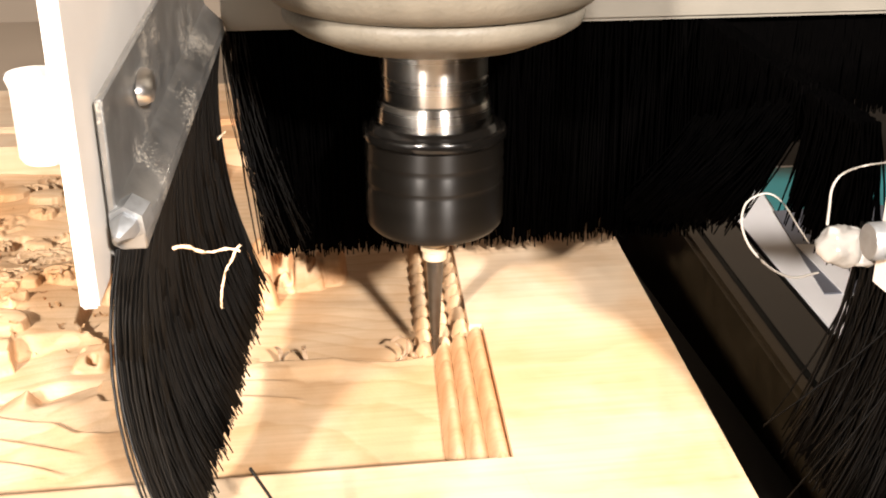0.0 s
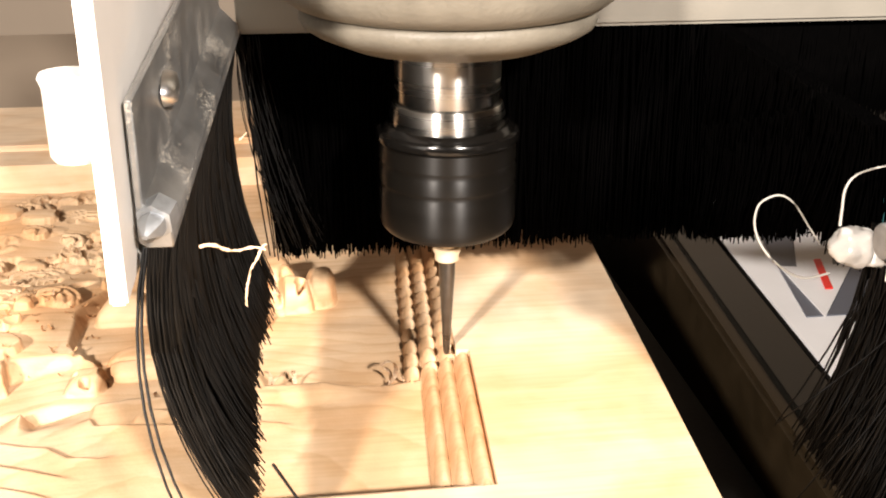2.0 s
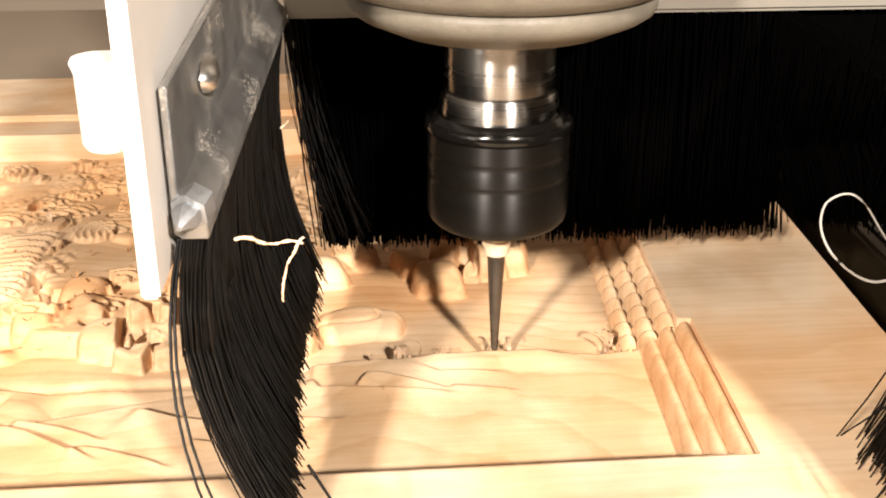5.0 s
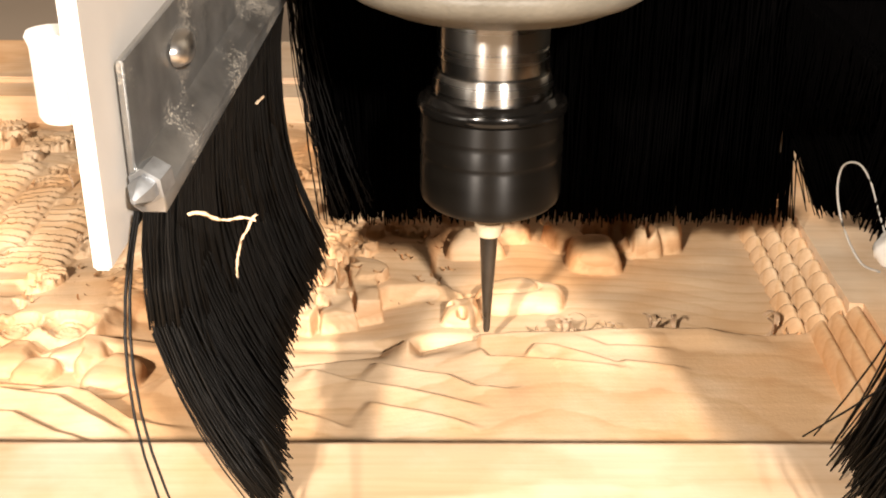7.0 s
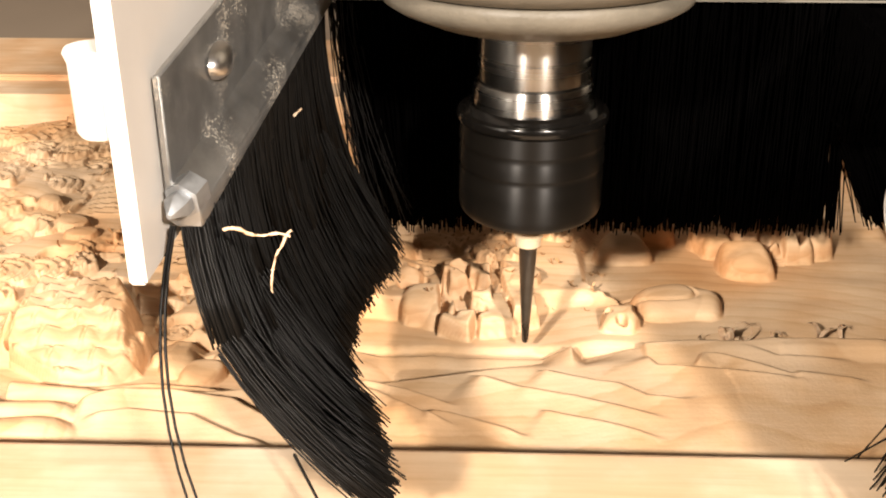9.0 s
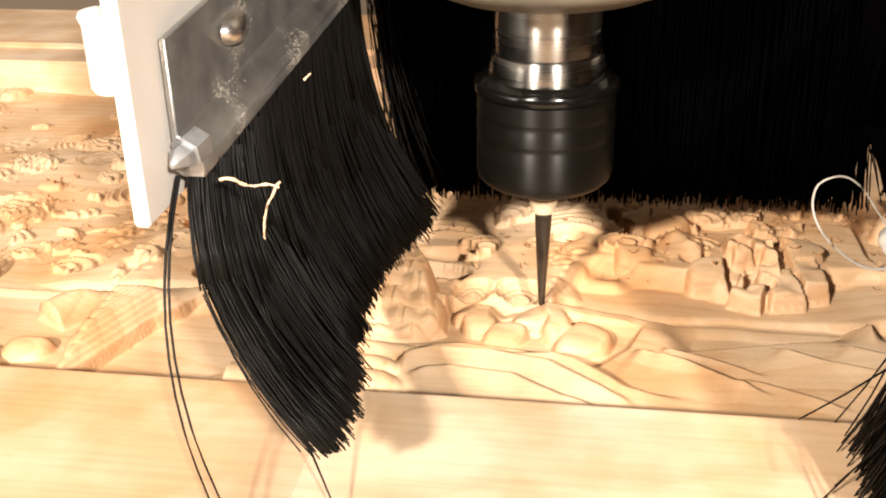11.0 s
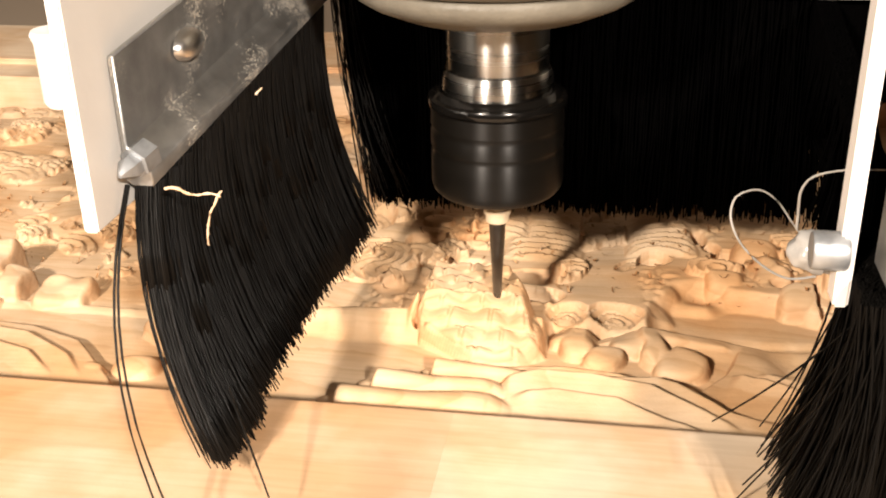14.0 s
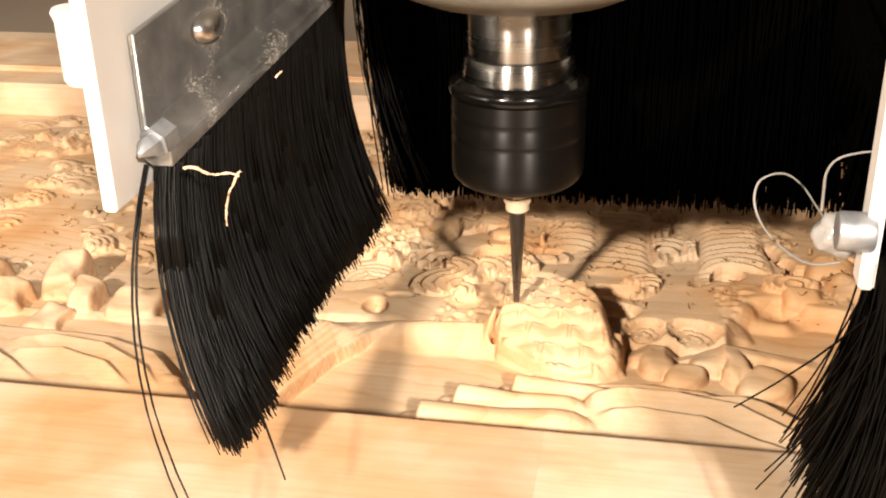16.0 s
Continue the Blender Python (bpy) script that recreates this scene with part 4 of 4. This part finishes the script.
for k in range(10):
    y0 = -0.048 + 0.0105 * k
    root = Vector((0.1010 + SKEW * (y0 + 0.1), y0, 0.083 - 0.34 * y0))
    curves = []
    for i in range(170):
        s = Vector((rng.uniform(-0.003, 0.003), rng.uniform(0, 0.0118), 0))
        length = root.z - (0.043 - 0.40 * (y0 + s.y)) + rng.uniform(-0.004, 0.003)
        curves.append(hair(s, s + Vector((rng.gauss(0, 0.0028), rng.gauss(0, 0.0025), -length)), (0.001, 0, 0), 4))
    tuft = tagged(raw_part("side_tuft", *strands(curves, 0.00048), SHADED_BRISTLE, head, "black side bristle tuft, tips swept"), kind="stuff")
    tuft.location = root
    SIDE_TUFTS.append((tuft, root))
# assumed front brush and bar, nearly all unseen, added to shade the side board
curves = []
for i in range(1300):
    x = rng.uniform(0.105, 0.27)
    root = (x, rng.uniform(-0.136, -0.122), 0.086)
    curves.append(hair(root, (x + rng.gauss(-0.002, 0.003), root[1] + rng.gauss(0.002, 0.003), 0.014 + rng.uniform(-0.003, 0.006)), (0.001, 0, 0), 4))
tagged(raw_part("front_bristles", *strands(curves, 0.0006), DARK_BRISTLE, head, "black front brush bristles"), kind="stuff")
part("front_bar", box(0.1015, 0.27, -0.137, -0.121, 0.0855, 0.125, 0.001), ALU, head, "aluminium bar out of view, added to shade the side board", False)
right_post = part("right_post", box(0.0930, 0.0965, -0.126, -0.118, 0.076, 0.21, 0.0006), PLATE, head, "white plastic post", False)
nut = part("post_nut", lathe([(0, 0), (0.0042, 0), (0.0046, 0.0006), (0.0046, 0.0074), (0.0042, 0.008), (0, 0.008)], 24), ZINC, right_post, "small zinc nut")
nut.matrix_basis = pose(0.0950, -0.124, 0.0895, 0, -90, 0)


def blob(seed, centre, sx, sy, sz):
    bm = bmesh.new()
    bmesh.ops.create_icosphere(bm, subdivisions=4, radius=1)
    for v in bm.verts:
        k = 1 + 0.22 * noise.noise(v.co * 1.6 + Vector((seed, 0, 0))) + 0.07 * noise.noise(v.co * 5 + Vector((0, seed, 0)))
        v.co = Vector((v.co.x * sx * k, v.co.y * sy * k, v.co.z * sz * k)) + Vector(centre)
    return bm


part("glue_blob", blob(2, (0.0913, -0.1050, 0.0805), 0.0060, 0.0052, 0.0056), GLUE, head, "milky hot glue blob")
part("glue_smear", blob(7, (0.0998, -0.1050, 0.0775), 0.0085, 0.0040, 0.0034), GLUE, head, "milky hot glue smear")


def smooth_line(points, y0, y1, steps=5):
    """A rounded run through (x, z) points, its depth going from y0 to y1."""
    p = [points[0]] + points + [points[-1]]
    out = []
    for i in range(1, len(p) - 2):
        for s in range(steps):
            t = s / steps
            q = [0.5 * (2 * p[i][k] + (p[i + 1][k] - p[i - 1][k]) * t + (2 * p[i - 1][k] - 5 * p[i][k] + 4 * p[i + 1][k] - p[i + 2][k]) * t * t
                        + (3 * p[i][k] - p[i - 1][k] - 3 * p[i + 1][k] + p[i + 2][k]) * t ** 3) for k in (0, 1)]
            w = (i - 1 + t) / (len(points) - 1)
            out.append((q[0], y0 + (y1 - y0) * w, q[1]))
    return out


WIRE_ROOT = Vector((0.0985, -0.0850, 0.0696))
wire_loop = raw_part("wire_loop", *tube(smooth_line([(-0.0022, -0.0053), (-0.0093, -0.0065), (-0.0162, -0.0032), (-0.0225, 0.0030), (-0.0256, 0.0097), (-0.0252, 0.0153), (-0.0221, 0.0177), (-0.0182, 0.0179), (-0.0139, 0.0148), (-0.0090, 0.0081), (-0.0041, 0.0017)], -0.0010, 0.0015), 0.00038), WIRE, head, "thin white wire loop")
wire_loop.location = WIRE_ROOT
raw_part("wire_lead", *tube(smooth_line([(0.0865, 0.0864), (0.0864, 0.0909), (0.0864, 0.0961), (0.0884, 0.0996), (0.0926, 0.1013), (0.0981, 0.1021), (0.1089, 0.1025)], -0.1050, -0.1050), 0.00038), WIRE, head, "thin white wire")

# shavings caught in the side brush, and two stray bristles
def lumpy(points, radius, seed):
    r = random.Random(seed)
    verts, faces = tube(points, radius, 6)
    return [v + Vector((r.gauss(0, 1), r.gauss(0, 1), r.gauss(0, 1))) * radius * 0.35 for v in verts], faces


raw_part("caught_shaving", *lumpy([(-0.0735 + 0.00088 * i, -0.1110, 0.0915 + 0.0006 * math.sin(i * 0.55) - 0.0001 * i) for i in range(18)], 0.00042, 1), SHAVING, head, "pale curled wood shaving", True)
raw_part("caught_shaving", *lumpy([(-0.0585 - 0.00066 * i + 0.00002 * i * i, -0.1100, 0.0912 - 0.0009 * i + 0.0003 * math.sin(i * 1.1)) for i in range(19)], 0.00032, 2), SHAVING, head, "pale curled wood shaving", True)
raw_part("caught_shaving", *lumpy([(-0.0660 + 0.0006 * i, -0.058, 0.1010 + 0.0005 * i) for i in range(5)], 0.0004, 3), SHAVING, head, "small pale wood chip", True)
strays = []
for dx, dl in ((0.0, 0.0), (0.0016, 0.002)):
    strays.append(hair((-0.0868 + dx * 0.4, -0.1060, 0.0900), (-0.0630 + dx * 1.6, -0.158, 0.018 + dl), (-0.0115, 0.005, -0.006), 10))
strays.append(hair((-0.0600, -0.118, 0.036), (-0.0420, -0.142, 0.019), (0, 0, 0), 3))
raw_part("stray_bristle", *strands(strays, 0.0005), BRISTLE, head, "long stray bristles")


# ---- shavings lying along the cut ----
def shaving(seed):
    r = random.Random(seed)
    bm = bmesh.new()
    turns, n = r.uniform(0.15, 0.6), 12
    rad, wid = r.uniform(0.0020, 0.0060), r.uniform(0.0009, 0.0026)
    rows = []
    for i in range(n + 1):
        a = turns * 2 * math.pi * i / n
        q = rad * (1 - 0.35 * i / n)
        rows.append([bm.verts.new((q * math.sin(a), w * wid * (0.5 + 0.5 * math.sin(i * 0.26)) + 0.0022 * i / n, q - q * math.cos(a))) for w in (-0.5, 0.5)])
    for a, b in zip(rows, rows[1:]):
        bm.faces.new((a[0], a[1], b[1], b[0]))
    bmesh.ops.solidify(bm, geom=bm.faces[:], thickness=0.00018)
    return bm


rs = random.Random(11)
for i in range(38):
    s = part("wood_shaving", shaving(i), SHAVING)
    tagged(s, "thin curled pine shaving on the carved panel", "wood shaving", "shavings along the cut")
    x = rs.uniform(-0.090, -0.004) if i < 24 else rs.uniform(-0.30, -0.05)
    y = LINE + 0.0025 + abs(rs.gauss(0.000, 0.0022)) if i < 24 else rs.uniform(0.02, 0.12)
    z = float(relief_height(np.array([[x]]), np.array([[y]]))[0, 0])
    s.matrix_basis = pose(x, y, z + 0.0002, rs.uniform(-15, 15), rs.uniform(-15, 15), rs.uniform(0, 360))


def flakes(count, seed):
    """Many tiny curled chips strewn over the far part of the carving."""
    r = random.Random(seed)
    xs = np.array([[r.uniform(-0.62, -0.12) for _ in range(count)]])
    ys = np.array([[abs(r.gauss(0.0, 0.075)) + 0.004 for _ in range(count)]])
    ys = np.minimum(ys, 0.205)
    zs = relief_height(xs, ys)
    verts, faces = [], []
    for x, y, z in zip(xs[0], ys[0], zs[0]):
        m = pose(x, y, z + 0.0002, r.uniform(-25, 25), r.uniform(-25, 25), r.uniform(0, 360))
        size, curl = r.uniform(0.0006, 0.0021), r.uniform(0.2, 0.9)
        k = len(verts)
        for i in range(4):
            u = i / 3 - 0.5
            for w in (-0.25, 0.25):
                verts.append(m @ Vector((u * size * 2, w * size, curl * size * 4 * u * u)))
        for i in range(3):
            faces.append((k + 2 * i, k + 2 * i + 1, k + 2 * i + 3, k + 2 * i + 2))
    return verts, faces


tagged(raw_part("wood_flakes", *flakes(620, 4), FLAKE), "tiny curled wood flakes strewn over the carved panel", "wood flakes", kind="stuff")


# ---- what moves ----
# how the side brush trails: seconds, sideways at the front, sideways behind, towards the viewer at the front, bend of the tips in degrees, sideways of its rear clump
TRAIL = [(0.0, 0.006, 0.009, -0.004, 0, 0), (0.5, 0.008, 0.008, 0.000, 2, 0), (1.5, 0.011, 0.007, 0.006, 3, 0), (2.5, 0.013, 0.008, 0.000, 5, 0), (3.5, 0.017, 0.008, -0.009, 12, 0), (4.2, 0.014, 0.008, -0.007, 9, 0),
         (5.0, 0.011, 0.008, -0.005, 6, 0), (5.2, 0.012, 0.008, -0.006, 7, 0), (7.3, 0.016, 0.009, -0.008, 10, 0), (7.6, 0.020, 0.010, -0.010, 13, 0), (8.0, 0.038, 0.015, -0.016, 22, 0.010), (8.4, 0.038, 0.015, -0.018, 14, 0.004),
         (8.7, 0.038, 0.015, -0.020, 13, 0.004), (10.8, 0.038, 0.017, -0.038, 10, 0.004), (11.0, 0.038, 0.017, -0.038, 10, 0.004), (11.5, 0.041, 0.018, -0.036, 20, 0.008), (12.0, 0.041, 0.016, -0.042, 9, 0.003), (12.6, 0.040, 0.017, -0.040, 12, 0.005),
         (13.0, 0.039, 0.017, -0.040, 20, 0.009), (13.2, 0.034, 0.017, -0.038, 17, 0.005), (13.5, 0.027, 0.016, -0.034, 4, 0), (14.0, 0.022, 0.014, -0.018, 0, 0), (14.5, 0.020, 0.013, -0.013, -2, 0), (16.0, 0.022, 0.012, -0.022, 0, 0)]


# sideways sweep of the far right-hand bristles, in degrees
SWEEP = [(0.0, -34), (0.5, -22), (1.0, -5), (1.5, 0), (2.0, 4), (3.0, 16), (4.0, 27), (5.2, 28), (8.0, 31), (12.0, 28), (16.0, 26)]


def resize(thing, k):
    """Builds the parts of a thing at another size, about its origin."""
    for ob in thing.children_recursive:
        ob.data.transform(Matrix.Scale(k, 4))
        m = ob.matrix_basis.copy()
        m.translation *= k
        ob.matrix_basis = m


def motions():
    walk(head, [(t, pose(x, HEAD_Y, z)) for t, x, z in HEAD])
    for k, (tuft, root, tips, knee) in enumerate(TUFTS):
        front = math.exp(-(k / 4.5) ** 2)
        rear = smooth01((k - N_TUFTS + 6) / 4.0)
        swing, curl = [], []
        for t, a, b, c, bend, clump in TRAIL:
            side = a * front + b * (1 - front) + clump * rear - 0.012
            swing.append((t, pose(*(root * HEAD_SIZE), math.degrees(math.asin(c * front / 0.075)), -math.degrees(math.asin(side / 0.075)), 0)))
            curl.append((t, pose(*(knee * HEAD_SIZE), 0, -bend * (0.30 + 0.70 * front) - 500 * clump * rear, 0)))
        walk(tuft, swing)
        walk(tips, curl)
    for tuft, root in SIDE_TUFTS:
        walk(tuft, [(t, pose(*(root * HEAD_SIZE), 0, -a, 0)) for t, a in SWEEP])
    walk(wire_loop, [(t, pose(*(WIRE_ROOT * HEAD_SIZE), 0, 0, -a)) for t, a in ((0.0, 0), (5.2, 0), (7.3, 78), (8.7, 78), (10.8, 0), (16.0, 0))])


resize(head, HEAD_SIZE)
motions()
